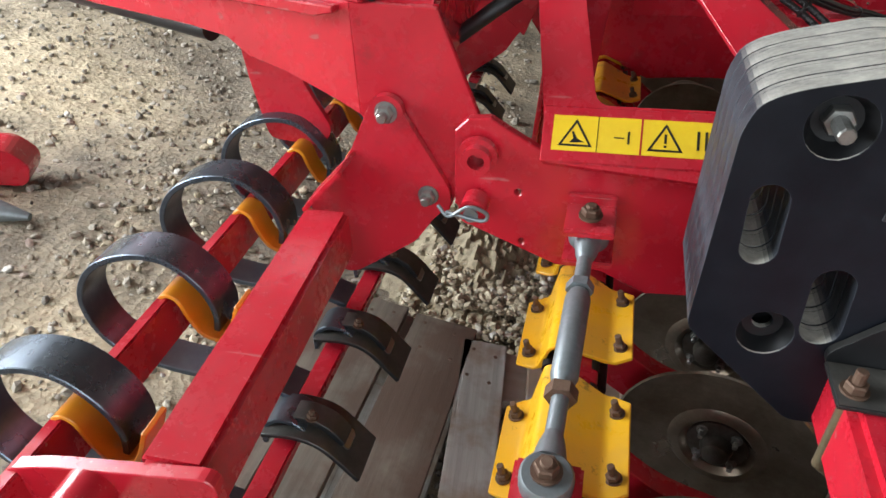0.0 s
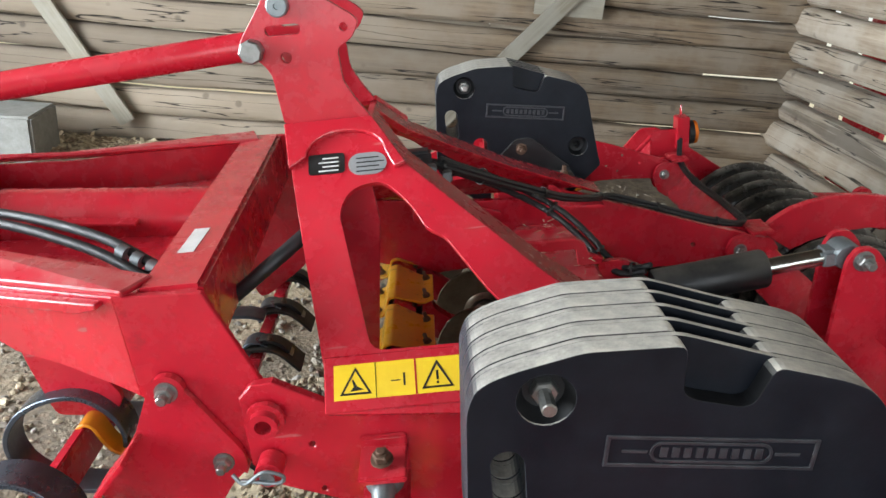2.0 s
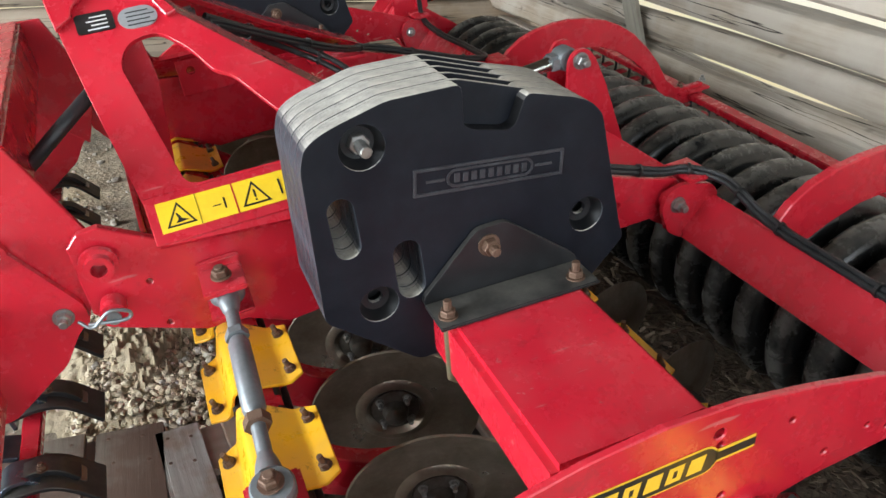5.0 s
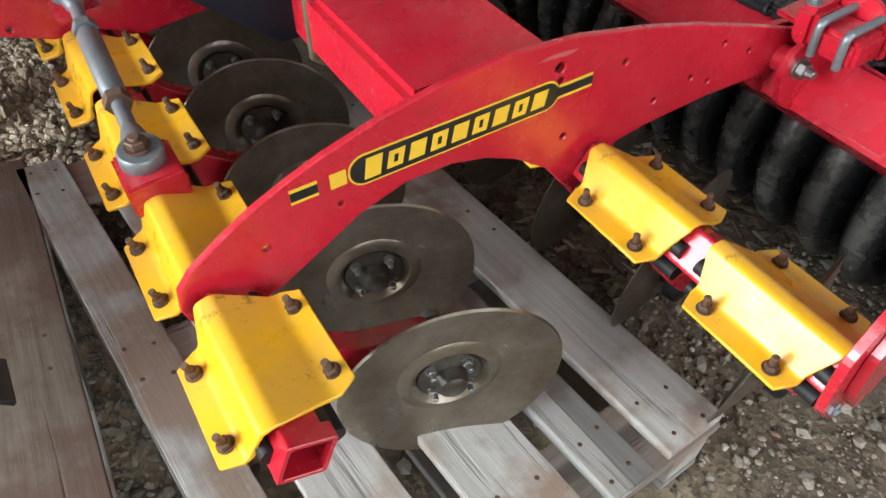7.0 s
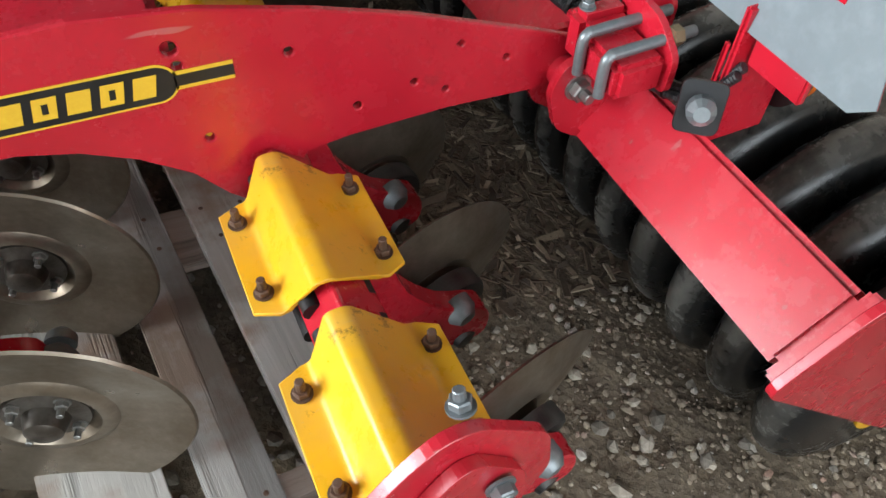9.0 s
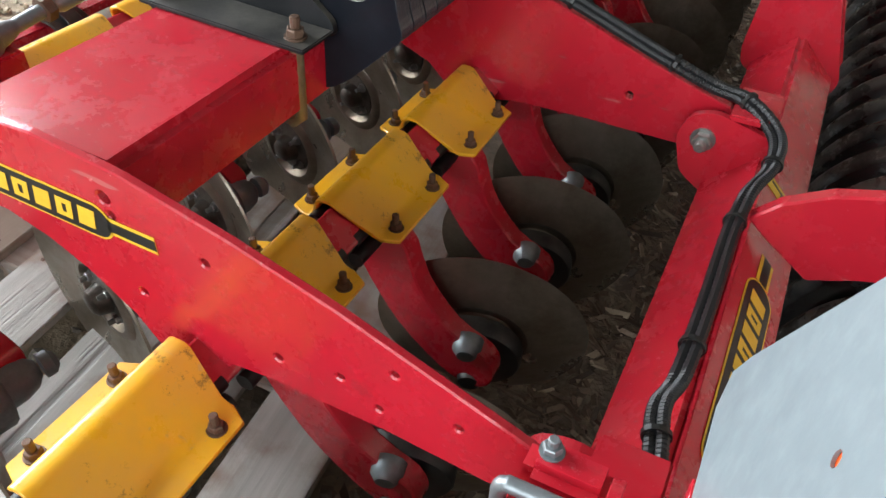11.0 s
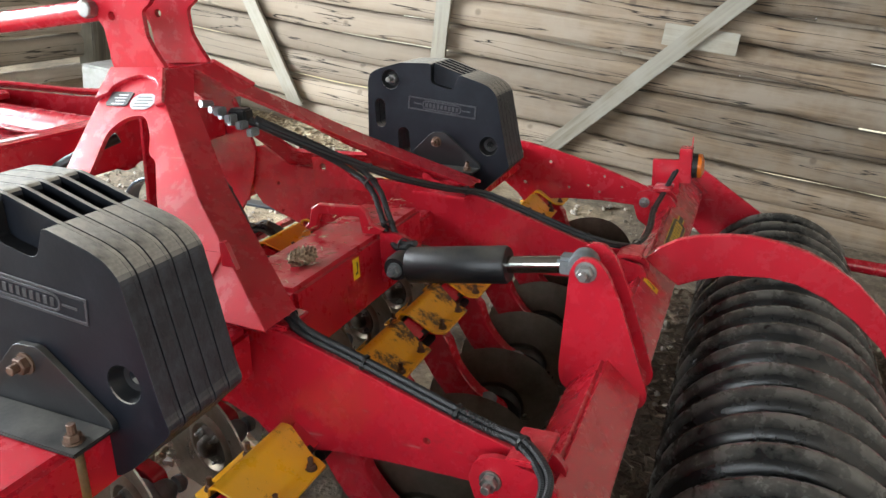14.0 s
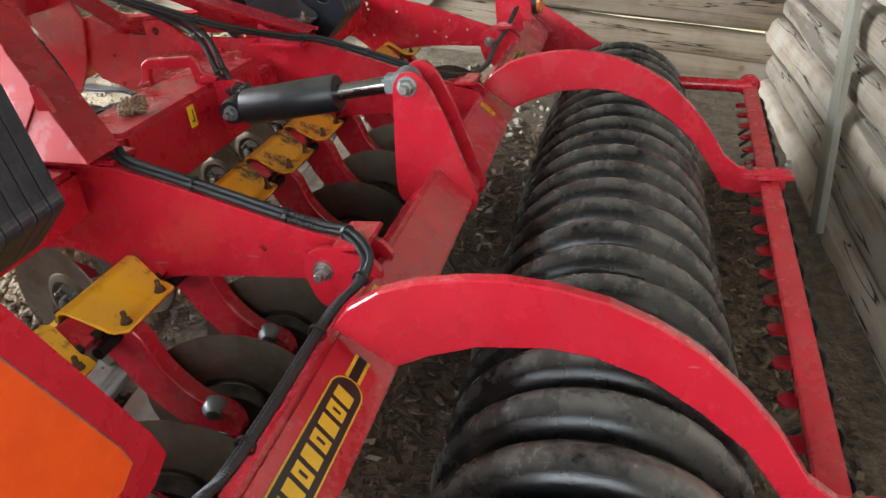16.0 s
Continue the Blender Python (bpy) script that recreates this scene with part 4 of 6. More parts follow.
# link plates that carry the levelling tines, with their bolts
LINK = [(-0.926, 0.865), (-0.911, 0.885), (-0.886, 0.886), (-0.862, 0.856), (-0.79, 0.724), (-0.787, 0.69), (-0.82, 0.66), (-0.857, 0.607), (-0.95, 0.543), (-0.982, 0.522), (-1.01, 0.52), (-1.06, 0.66), (-0.965, 0.785)]
for s in (1, -1):
    y = 0.868 if s > 0 else flip(0.868)
    add("link_plate", plate(rounded(LINK, 0.012, 3), *across(y - 0.014 * s, y)), RED)
    add("link_plate_fold", box(-0.055, 0.055, *across(y - 0.10 * s, y - 0.0145 * s), -0.004, 0.004, 0.002, None, Matrix.Translation((-0.995, 0, 0.744)) @ Matrix.Rotation(radians(-46), 4, "Y")), RED)
    if s > 0:
        bolt_at((-0.893, y - 0.014, 0.862), (0, -1, 0), 0.016, ZINC)
        bolt_at((-0.828, y - 0.014, 0.708), (0, -1, 0), 0.015, ZINC)
        add("link_boss", sweep([(-0.893, y - 0.001, 0.862), (-0.893, y - 0.016, 0.862)], 0.03, 20), RED)
        add("pin_tube", lathe([(0.014, -0.02), (0.025, -0.02), (0.025, 0.04), (0.014, 0.04), (0.014, -0.02)], 20, None, axis_to((-0.733, 0.849, 0.803), (0, -1, 0))), RED, "open red pin tube", smooth=True)
        add("tube_collar", lathe([(0.025, 0), (0.034, 0), (0.034, 0.012), (0.025, 0.012)], 20, None, axis_to((-0.733, 0.837, 0.803), (0, -1, 0))), RED)
        add("locking_pin", lathe([(0, -0.01), (0.024, -0.01), (0.024, 0.03), (0.014, 0.03), (0.014, 0.037), (0, 0.037)], 18, None, axis_to((-0.739, 0.83, 0.712), (0, -1, 0))), RED, smooth=True)
        add("pin_head", lathe([(0, 0.037), (0.013, 0.037), (0.013, 0.041), (0.003, 0.041), (0, 0.039)], 16, None, axis_to((-0.739, 0.83, 0.712), (0, -1, 0))), GALV)
        add("linch_pin", sweep(spline([(-0.796, 0.795, 0.725), (-0.776, 0.787, 0.71), (-0.741, 0.785, 0.732), (-0.711, 0.787, 0.72), (-0.721, 0.788, 0.705), (-0.781, 0.787, 0.718)]), 0.0035, 8), GALV, "bent zinc linch pin", smooth=True)

LIFT = 0.0
# levelling tines: square carrier tube, spring bar, spring hoops with clamps, lower bar with feet
for y0, y1 in ((0.22, 0.775), (flip(0.775), flip(0.22))):
    add("carrier_tube", box(-1.012, -0.93, y0, y1, 0.645, 0.735, 0.007, None, Matrix(((1, -0.04, 0, 0.012 if y0 < 1 else 0.092), (0, 1, 0, 0), (0, 0, 1, 0), (0, 0, 0, 1)))), RED)
add("spring_bar", box(-1.195, -1.173, 0.12, flip(0.12), 0.610, 0.690, 0.003), RED)
add("foot_bar", box(-1.02, -0.98, 0.25, flip(0.25), 0.43, 0.45, 0.003), RED)
add("end_ear", plate(rounded([(-1.20, 0.58), (-1.20, 0.69), (-1.13, 0.71), (-0.905, 0.74), (-0.905, 0.655), (-1.10, 0.58)], 0.02), 0.205, 0.2245), RED)
add("end_knob", sweep([(-1.07, 0.13, 0.69), (-1.07, 0.2045, 0.69)], 0.032, 20), RED, smooth=True)


def band(path, width, thick, bm=None, y=0.0):
    """A flat spring band bent along an x-z path."""
    pts = [Vector((p[0], 0, p[1])) for p in path]
    pts = spline(pts, 6)
    left, right = [], []
    for i, p in enumerate(pts):
        d = (pts[min(i + 1, len(pts) - 1)] - pts[max(i - 1, 0)]).normalized()
        nrm = Vector((-d.z, 0, d.x)) * thick / 2
        left.append(((p + nrm).x, (p + nrm).z))
        right.append(((p - nrm).x, (p - nrm).z))
    return plate(left + right[::-1], y - width / 2, y + width / 2, (), XZ, 0.0015, bm)


HOOP = [(-1.118, 0.60), (-1.108, 0.655), (-1.125, 0.705), (-1.175, 0.748), (-1.245, 0.75), (-1.315, 0.718), (-1.356, 0.66), (-1.353, 0.595), (-1.315, 0.545), (-1.23, 0.518), (-1.13, 0.508), (-1.05, 0.502), (-1.0, 0.485)]
CLAMP = [(-1.232, 0.622), (-1.205, 0.665), (-1.18, 0.695), (-1.158, 0.688), (-1.146, 0.655), (-1.128, 0.625), (-1.10, 0.618), (-1.075, 0.645), (-1.055, 0.69)]
FOOT = [(-1.035, 0.468), (-0.98, 0.472), (-0.93, 0.455), (-0.875, 0.39)]
tine_y = [0.337 + 0.255 * k for k in range(9)]
foot_y = [0.30 + 0.236 * k for k in range(9)]
t0 = None
for k, (y, yf) in enumerate(zip(tine_y, foot_y)):
    if t0 is None:
        spine = band([(-1.0, 0.484), (-0.965, 0.487), (-0.93, 0.472), (-0.905, 0.44)], 0.04, 0.012)
        slot = plate(slot_points(-0.902, 0.0, 0.012, 0.04), 0, 0.003, (), Matrix(((1, 0, 0, 0), (0, 1, 0, 0), (-1.15, 0, 1, -0.602), (0, 0, 0, 1))), 0)
        t0 = (add("spring_hoop", band(HOOP, 0.068, 0.011), SPRING, "blue-black flat spring hoop", smooth=True), add("spring_clamp", band(CLAMP, 0.05, 0.008), ORANGE, "orange yellow bent clamp plate", smooth=True),
              add("tine_foot", band(FOOT, 0.095, 0.009), BLACKSTEEL, "black bent tine foot", smooth=True), add("foot_cap", band([(-1.04, 0.43), (-1.038, 0.464), (-1.015, 0.487), (-0.985, 0.487), (-0.965, 0.47), (-0.955, 0.45)], 0.062, 0.009), SPRING, smooth=True),
              add("foot_spine", spine, BLACKSTEEL, smooth=True), add("foot_slot", slot, ZINC), add("foot_nut", bolt(0.009, 0.016, None, axis_to((-0.955, -0.012, 0.489), (0.2, 0, 1))), RUST))
    for n, o in enumerate(t0):
        m = Matrix.Translation((0, y - 0.026 * n, 0.0) if n < 2 else (0, yf, 0.0))
        if k:
            share(o, m)
        else:
            o.matrix_local = m

# turnbuckle between main plate and front disc tube
TA, TB = Vector((-0.542, 0.787, 0.722)), Vector((-0.558, 0.335, 0.668))
td = (TB - TA).normalized()
turn = add("turnbuckle", sweep([TA.lerp(TB, 0.30), TA.lerp(TB, 0.33), TA.lerp(TB, 0.66), TA.lerp(TB, 0.69)], [0.014, 0.019, 0.019, 0.014], 16), GALV, "grey galvanised turnbuckle body", smooth=True)
add("threaded_end", sweep([TA.lerp(TB, 0.12), TA.lerp(TB, 0.32)], 0.012, 12), GALV, "", turn, True)
add("threaded_end", sweep([TA.lerp(TB, 0.67), TA.lerp(TB, 0.88)], 0.012, 12), GALV, "", turn, True)
add("lock_nut", lathe([(0, 0), (0.022, 0), (0.022, 0.018), (0, 0.018)], 6, None, axis_to(TA.lerp(TB, 0.70), td)), RUST, "", turn)
add("lock_nut", lathe([(0, 0), (0.021, 0), (0.021, 0.016), (0, 0.016)], 6, None, axis_to(TA.lerp(TB, 0.26), td)), GALV, "", turn)
for p, sgn in ((TA, 1), (TB, -1)):
    eye = lathe([(0.012, -0.014), (0.03, -0.014), (0.033, -0.01), (0.033, 0.01), (0.03, 0.014), (0.012, 0.014), (0.012, -0.014)], 22, None, axis_to(p, (0.05, -0.17, 1)))
    q = p + td * sgn * 0.065
    sweep([p + td * sgn * 0.025, p + td * sgn * 0.05, q], [0.022, 0.017, 0.012], 12, eye)
    add("rod_eye", eye, GALV, "", turn, True)
    bolt_at(p + Vector((0, 0, 0.036 if sgn > 0 else 0.014)), (0, -0.1, 1), 0.0155, RUST, turn, 0.022)
lug = box(-0.582, -0.502, 0.75, 0.8495, 0.681, 0.693, 0.003)
box(-0.582, -0.502, 0.75, 0.8495, 0.737, 0.749, 0.003, lug)
box(-0.582, -0.502, 0.837, 0.8496, 0.64, 0.765, 0.003, lug)
add("turnbuckle_lug", lug, RED)
add("turnbuckle_seat", box(-0.60, -0.515, 0.285, 0.375, 0.60, 0.655, 0.004), RED)

# rear frame: diamond-set tube, hinge brackets, curved roller arms, roller, scraper bar
D45 = Matrix.Rotation(radians(45), 4, "Y")
add("rear_beam", box(-0.064, 0.064, -0.40, flip(-0.40), -0.064, 0.064, 0.01, None, Matrix.Translation((0.60, 0, 0.468)) @ D45), RED)
for y0, y1 in ((-0.4255, -0.4002), (flip(-0.4002), flip(-0.4255))):
    add("beam_end_plate", box(-0.074, 0.074, y0, y1, -0.074, 0.074, 0.004, None, Matrix.Translation((0.60, 0, 0.468)) @ D45), RED)
HINGE = rounded([(0.456, 0.555), (0.472, 0.595), (0.51, 0.608), (0.60, 0.585), (0.622, 0.55), (0.58, 0.48), (0.52, 0.455), (0.475, 0.487)], 0.015)
for yc in (0.081, 0.852, flip(0.852), flip(0.081)):
    for off in (-0.042, 0.028):
        add("hinge_plate", plate(HINGE, yc + off, yc + off + 0.014), RED)
    bolt_at((0.50, yc - 0.042, 0.557), (0, -1, 0), 0.0165, ZINC)
    add("hinge_bush", sweep([(0.50, yc - 0.027, 0.557), (0.50, yc + 0.027, 0.557)], 0.025, 16), RED, smooth=True)
    add("hinge_ear", box(0.53, 0.60, yc - 0.05, yc + 0.055, 0.604, 0.616, 0.003, None), RED)

ARM_OUT = [(0.60, 0.575), (0.634, 0.612), (0.69, 0.645), (0.752, 0.663), (0.833, 0.672), (0.896, 0.672), (0.97, 0.660), (1.045, 0.638), (1.11, 0.605), (1.177, 0.557), (1.24, 0.49), (1.296, 0.415), (1.345, 0.325), (1.39, 0.285), (1.45, 0.275), (1.53, 0.275), (1.53, 0.205), (1.40, 0.195), (1.343, 0.215)]
ARM_IN = [(1.303, 0.29), (1.25, 0.375), (1.18, 0.445), (1.10, 0.505), (1.02, 0.54), (0.95, 0.552), (0.843, 0.548), (0.76, 0.525), (0.70, 0.50), (0.63, 0.55)]
for y0 in (0.60, 1.948):
    add("roller_arm", plate(ARM_OUT + ARM_IN, y0, y0 + 0.024, (), XZ, 0.003), RED)
    clip = add("bar_clip", box(1.40, 1.55, y0 - 0.025, y0 + 0.05, 0.248, 0.26, 0.003), RED)
    bolt_at((1.42, y0 + 0.012, 0.2765), (0, 0, 1), 0.012, RUST, clip)
    bolt_at((1.535, y0 + 0.012, 0.2765), (0, 0, 1), 0.012, ZINC, clip)
for y0 in (-0.432, flip(-0.432)):
    add("roller_end_arm", plate(rounded([(0.455, 0.50), (0.555, 0.605), (0.64, 0.60), (1.10, 0.26), (1.15, 0.13), (1.10, -0.02), (1.02, -0.05), (0.95, 0.0)], 0.025), y0 - 0.006, y0 + 0.006), RED)


def ring_profile():
    pts = [(0.15, -0.060)]
    for k in range(15):
        a = math.pi * k / 14
        pts.append((0.195 + 0.106 * math.sin(a) ** 0.85, -0.0595 * math.cos(a)))
    return [*pts, (0.15, 0.060)]


RX, RZ = 1.003, 0.127
ring0 = add("roller_ring", lathe(ring_profile(), 56, None, Matrix.Rotation(radians(90), 4, "X")), ROLLER, smooth=True)
ring0.location = (RX, -0.36, RZ)
RINGS = 28
for k in range(1, RINGS):
    share(ring0, Matrix.Translation((RX, -0.36 + 0.1267 * k, RZ)) @ Matrix.Rotation(k * 1.7, 4, "Y"))
add("roller_axle", sweep([(RX, -0.44, RZ), (RX, flip(-0.44), RZ)], 0.04, 16), BLACKSTEEL, smooth=True)
add("roller_hub", lathe([(0.04, 0), (0.148, 0), (0.151, 0.02), (0.139, 0.02), (0.135, 0.006), (0.04, 0.006)], 36, None, axis_to((RX, -0.405, RZ), (0, -1, 0))), YELLOW, "yellow roller end flange")
add("scraper_bar", box(-0.028, 0.028, -0.40, 3.0, 0.215, 0.242, 0.004, None, Matrix.Translation((1.36, 0, 0)) @ Matrix.Rotation(radians(-3.6), 4, "Z")), RED)
add("bar_end_disc", sweep([(1.548, 2.985, 0.228), (1.548, 3.01, 0.228)], 0.045, 18), RED)
add("bar_end_link", sweep([(1.22, 2.95, 0.27), (1.55, 2.95, 0.235)], 0.027, 12), RED, smooth=True)
sc0 = None
for k in range(26):
    y = -0.30 + 0.1267 * k
    xo = 1.36 + y * 0.063
    if sc0 is None:
        sc0 = add("scraper_blade", plate(rounded([(-0.105, 0.0), (-0.09, 0.03), (-0.02, 0.03), (-0.02, -0.03), (-0.09, -0.03)], 0.015), -0.012, 0.0, (), Matrix.Translation((0.015, 0, 0.185)) @ Matrix.Scale(0.7, 4)), RED)
        sc0.location = (xo, y, 0)
        tn0 = add("scraper_tine", sweep(spline([(0.0, 0, 0.2), (0.045, 0, 0.19), (0.06, 0, 0.15), (0.04, 0, 0.09), (-0.03, 0, 0.03)]), 0.007, 6), BLACKSTEEL)
        tn0.location = (xo, y + 0.05, 0)
    else:
        share(sc0, Matrix.Translation((xo, y, 0)))
        share(tn0, Matrix.Translation((xo, y + 0.05, 0)))

# ---- disc rows ----
def bent(points, r, n=5):
    """An open line with its bends rounded."""
    return [points[0], *[q for i in range(1, len(points) - 1) for q in rounded(points[i - 1:i + 2], r, n)[n + 1:2 * n + 2]], points[-1]]


COVER = bent([(-0.092, 0.0), (-0.056, 0.0), (-0.025, 0.054), (-0.003, 0.054), (0.060, 0.003), (0.092, 0.0)], 0.008)


def cover_mesh():
    """A folded cover plate: level flange, steep front, narrow ridge, long rear slope; flange corners clipped."""
    inner = [(x * (1.0 if abs(x) > 0.058 else 0.9), z - 0.006) for x, z in reversed(COVER)]
    b = plate(COVER + inner, -0.108, 0.108, (), XZ, 0.0)
    for v in b.verts:
        if v.co.z < 0.012:
            v.co.y -= math.copysign(0.017 + (0.012 if abs(v.co.x) > 0.08 else 0), v.co.y)
        elif v.co.z < 0.045:
            v.co.y -= math.copysign(0.017 * (0.045 - v.co.z) / 0.033, v.co.y)
    soften(b, 0.0012, 1, 50)
    return b


def disc_mesh(r=0.178):
    prof = [(0.0, -0.004), (0.05, -0.004), (0.058, 0.003), (0.066, 0.012), (0.076, 0.012), (0.086, 0.0065), (0.12, 0.012), (0.15, 0.019), (r, 0.028), (r - 0.003, 0.0315), (0.15, 0.0235), (0.12, 0.0165), (0.086, 0.011), (0.076, 0.0175), (0.065, 0.0175), (0.056, 0.008), (0.05, 0.0005), (0.0, 0.0005)]
    b = lathe(prof, 64)
    for v in b.verts:
        if v.co.xy.length > r - 0.01:
            a = math.atan2(v.co.y, v.co.x)
            k = 1 + 0.008 * noise.noise((math.cos(a) * 2.2, math.sin(a) * 2.2, 4.0)) + 0.006 * noise.noise((math.cos(a) * 9, math.sin(a) * 9, 1.0))
            v.co.x, v.co.y = v.co.x * k, v.co.y * k
    return b


def hub_mesh():
    """Hub cap with four studs, along -z from the disc's face."""
    return lathe([(0, -0.040), (0.016, -0.039), (0.023, -0.034), (0.0265, -0.022), (0.029, -0.013), (0.044, -0.011), (0.052, -0.009), (0.054, -0.001), (0, -0.001)], 26)


def stud_mesh(k):
    a = math.pi / 4 + math.pi / 2 * k
    return bolt(0.0085, 0.021, None, Matrix.Translation((0.041 * math.cos(a), 0.041 * math.sin(a), -0.010)) @ Matrix.Rotation(math.pi, 4, "X"))


def bearing_mesh():
    """Bearing housing on the arm's side."""
    return lathe([(0, -0.088), (0.018, -0.086), (0.024, -0.07), (0.028, -0.046), (0.058, -0.040), (0.076, -0.036), (0.080, -0.030), (0.080, -0.0045), (0, -0.0045)], 28)


FRONT_ARM = [(-0.045, -0.03), (-0.03, -0.085), (0.03, -0.15), (0.12, -0.215), (0.22, -0.25), (0.265, -0.245), (0.275, -0.205), (0.25, -0.18), (0.16, -0.145), (0.09, -0.09), (0.06, -0.03)]
REAR_ARM = [(-0.045, -0.02), (-0.012, -0.07), (0.03, -0.15), (0.086, -0.225), (0.165, -0.285), (0.222, -0.288), (0.240, -0.255), (0.226, -0.215), (0.163, -0.182), (0.107, -0.112), (0.068, -0.02)]
FRONT_Y = [-0.042 + 0.2535 * k for k in range(11)]
REAR_Y = [-0.297 + 0.2535 * k for k in range(13)]
NF, NR = Vector((-0.265, -0.964, 0.0)).normalized(), Vector((0.25, -0.955, -0.15)).normalized()


def smooth_outline(points, n=3):
    pts = [Vector((*p, 0)) for p in points]
    out = spline([*pts, pts[0]], n)[:-1]
    return [(p.x, p.y) for p in out]


ROWS = (
    ("front", FRONT_Y, -0.548, 0.58, FRONT_ARM, (0.262, 0.012, -0.235), NF, -1, 0.078),
    ("rear", REAR_Y, 0.077, 0.52, REAR_ARM, (0.18, 0.03, -0.272), NR, 1, -0.03),
)
for row, ys, tx, tz, arm, hub, nrm, sign, arm_y in ROWS:
    twist = -13 if sign < 0 else 0  # the front row is turned on its tube by the turnbuckles
    square = [(0.032 * sx, 0.032 * sz) for sx, sz in ((-1, -1), (1, -1), (1, 1), (-1, 1))]
    tube = plate(rounded(square, 0.006, 3), ys[0] - (0.135 if sign < 0 else 0.1145), ys[-1] + 0.135, [rounded([(x * 0.8, z * 0.8) for x, z in square], 0.004, 2)], XZ, 0.001)
    tube = add("disc_tube", tube, RED)
    tube.location, tube.rotation_euler = (tx, 0, tz - 0.002), (0, radians(twist + 38), 0)
    made = None
    for y in ys:
        base = Matrix.Translation((tx, y, tz))
        seat = base @ Matrix.Rotation(radians(twist), 4, "Y")
        if made is None:
            a = add("disc_arm", plate(smooth_outline(arm), arm_y - 0.02, arm_y + 0.02, (), XZ, 0.011), RED, smooth=True)
            c = add("clamp_cover", cover_mesh(), YELLOW, "folded yellow clamp cover held by four rusty bolts", smooth=True)
            p = add("clamp_base", box(-0.086, 0.086, -0.075, 0.075, -0.0135, -0.0055, 0.002), RED)
            d = add("disc", disc_mesh(0.182 if sign < 0 else 0.187), DISC, "worn grey-brown steel disc", smooth=True)
            h = add("disc_hub", hub_mesh(), HUB, "dark worn steel hub", smooth=True) if sign < 0 else add("bearing_housing", bearing_mesh(), BLACKSTEEL, smooth=True)
            studs = [add("wheel_stud", stud_mesh(k), ZINC) for k in range(4)]
            grease = add("grease_cap", lathe([(r * (1 if sign < 0 else 1.2), z * (1 if sign < 0 else 1.5)) for r, z in ((0, -0.012), (0.012, -0.010), (0.02, -0.002), (0.021, 0.012), (0, 0.012))], 16, None, Matrix.Translation((0, 0, -0.108 if sign < 0 else 0.0))), GALV, "", None, True)
            bolts = [bolt_at((sx * 0.073, sy * 0.057, 0.001), (0, 0, 1), 0.0095, RUST, None, 0.026, "cover_bolt") for sx in (-1, 1) for sy in (-1, 1)]
            cords = [add("rubber_cord", sweep([(cx, -0.112, cz), (cx, 0.112, cz)], 0.0125, 12), RUBBER, smooth=True) for cx, cz in ((-0.031, 0.012), (0.031, 0.0), (-0.036, -0.032), (0.036, -0.034))]
            back = add("disc_hub", hub_mesh(), HUB, smooth=True) if sign > 0 else add("hub_cap", lathe([(0, -0.092), (0.014, -0.091), (0.026, -0.08), (0.033, -0.06), (0.035, -0.04), (0.05, -0.036), (0.055, -0.03), (0.056, -0.0045), (0, -0.0045)], 28), GALV, "grey steel hub cap", smooth=True)
            made = True
        ctr = Vector((tx + hub[0], y + hub[1], tz + hub[2]))
        facing = axis_to(ctr, nrm if sign < 0 else -nrm)
        # the housing sits on the arm's side, the studded cap on the other
        hub_m = axis_to(ctr, -nrm)
        back_m = axis_to(ctr, nrm)
        first = y == ys[0]
        arm_o = a if first else share(a, base)
        cov_o = c if first else share(c, seat)
        if sign > 0 and 0.9 < y < 1.8:
            cov_o.material_slots[0].link = "OBJECT"
            cov_o.material_slots[0].material = MUDDY
        if first:
            a.matrix_local, c.matrix_local = base, seat
        for src, m, parent in ((p, Matrix(), cov_o), (d, base.inverted() @ facing, arm_o), (h, base.inverted() @ hub_m, arm_o), (back, base.inverted() @ back_m, arm_o), *((o, base.inverted() @ (hub_m if sign < 0 else back_m), arm_o) for o in studs), (grease, base.inverted() @ (back_m if sign < 0 else axis_to((tx + 0.192, y - 0.045, tz - 0.212), -nrm)), arm_o), *((o, Matrix(), cov_o) for o in bolts + cords)):
            if first:
                src.parent = parent
                src.matrix_local = m
            else:
                share(src, m, "", parent)

END = rounded([(0.06, 0.445), (-0.004, 0.53), (-0.012, 0.635), (0.035, 0.684), (0.072, 0.708), (0.105, 0.70), (0.185, 0.61), (0.198, 0.525), (0.145, 0.445)], 0.02)
TURN = Matrix.Translation((0.09, -0.42, 0)) @ Matrix.Rotation(radians(6), 4, "Z") @ Matrix.Translation((-0.09, 0.42, 0))
add("tube_end_plate", plate(END, -0.424, -0.412, (), TURN @ XZ), RED)
add("tube_end_plate", plate([(0.6 * (x - 0.09) + 0.094, 0.75 * (z - 0.575) + 0.57) for x, z in END], -0.437, -0.4245, (), TURN @ XZ), RED)
bolt_at((0.122, -0.437, 0.61), (0, -1, 0), 0.0115, GALV, None, 0.014)
bolt_at((0.03, -0.424, 0.51), (0, -1, 0), 0.011, GALV, None, 0.016)
bolt_at((0.10, -0.40, 0.70), (0, 0.3, 1), 0.01, GALV)

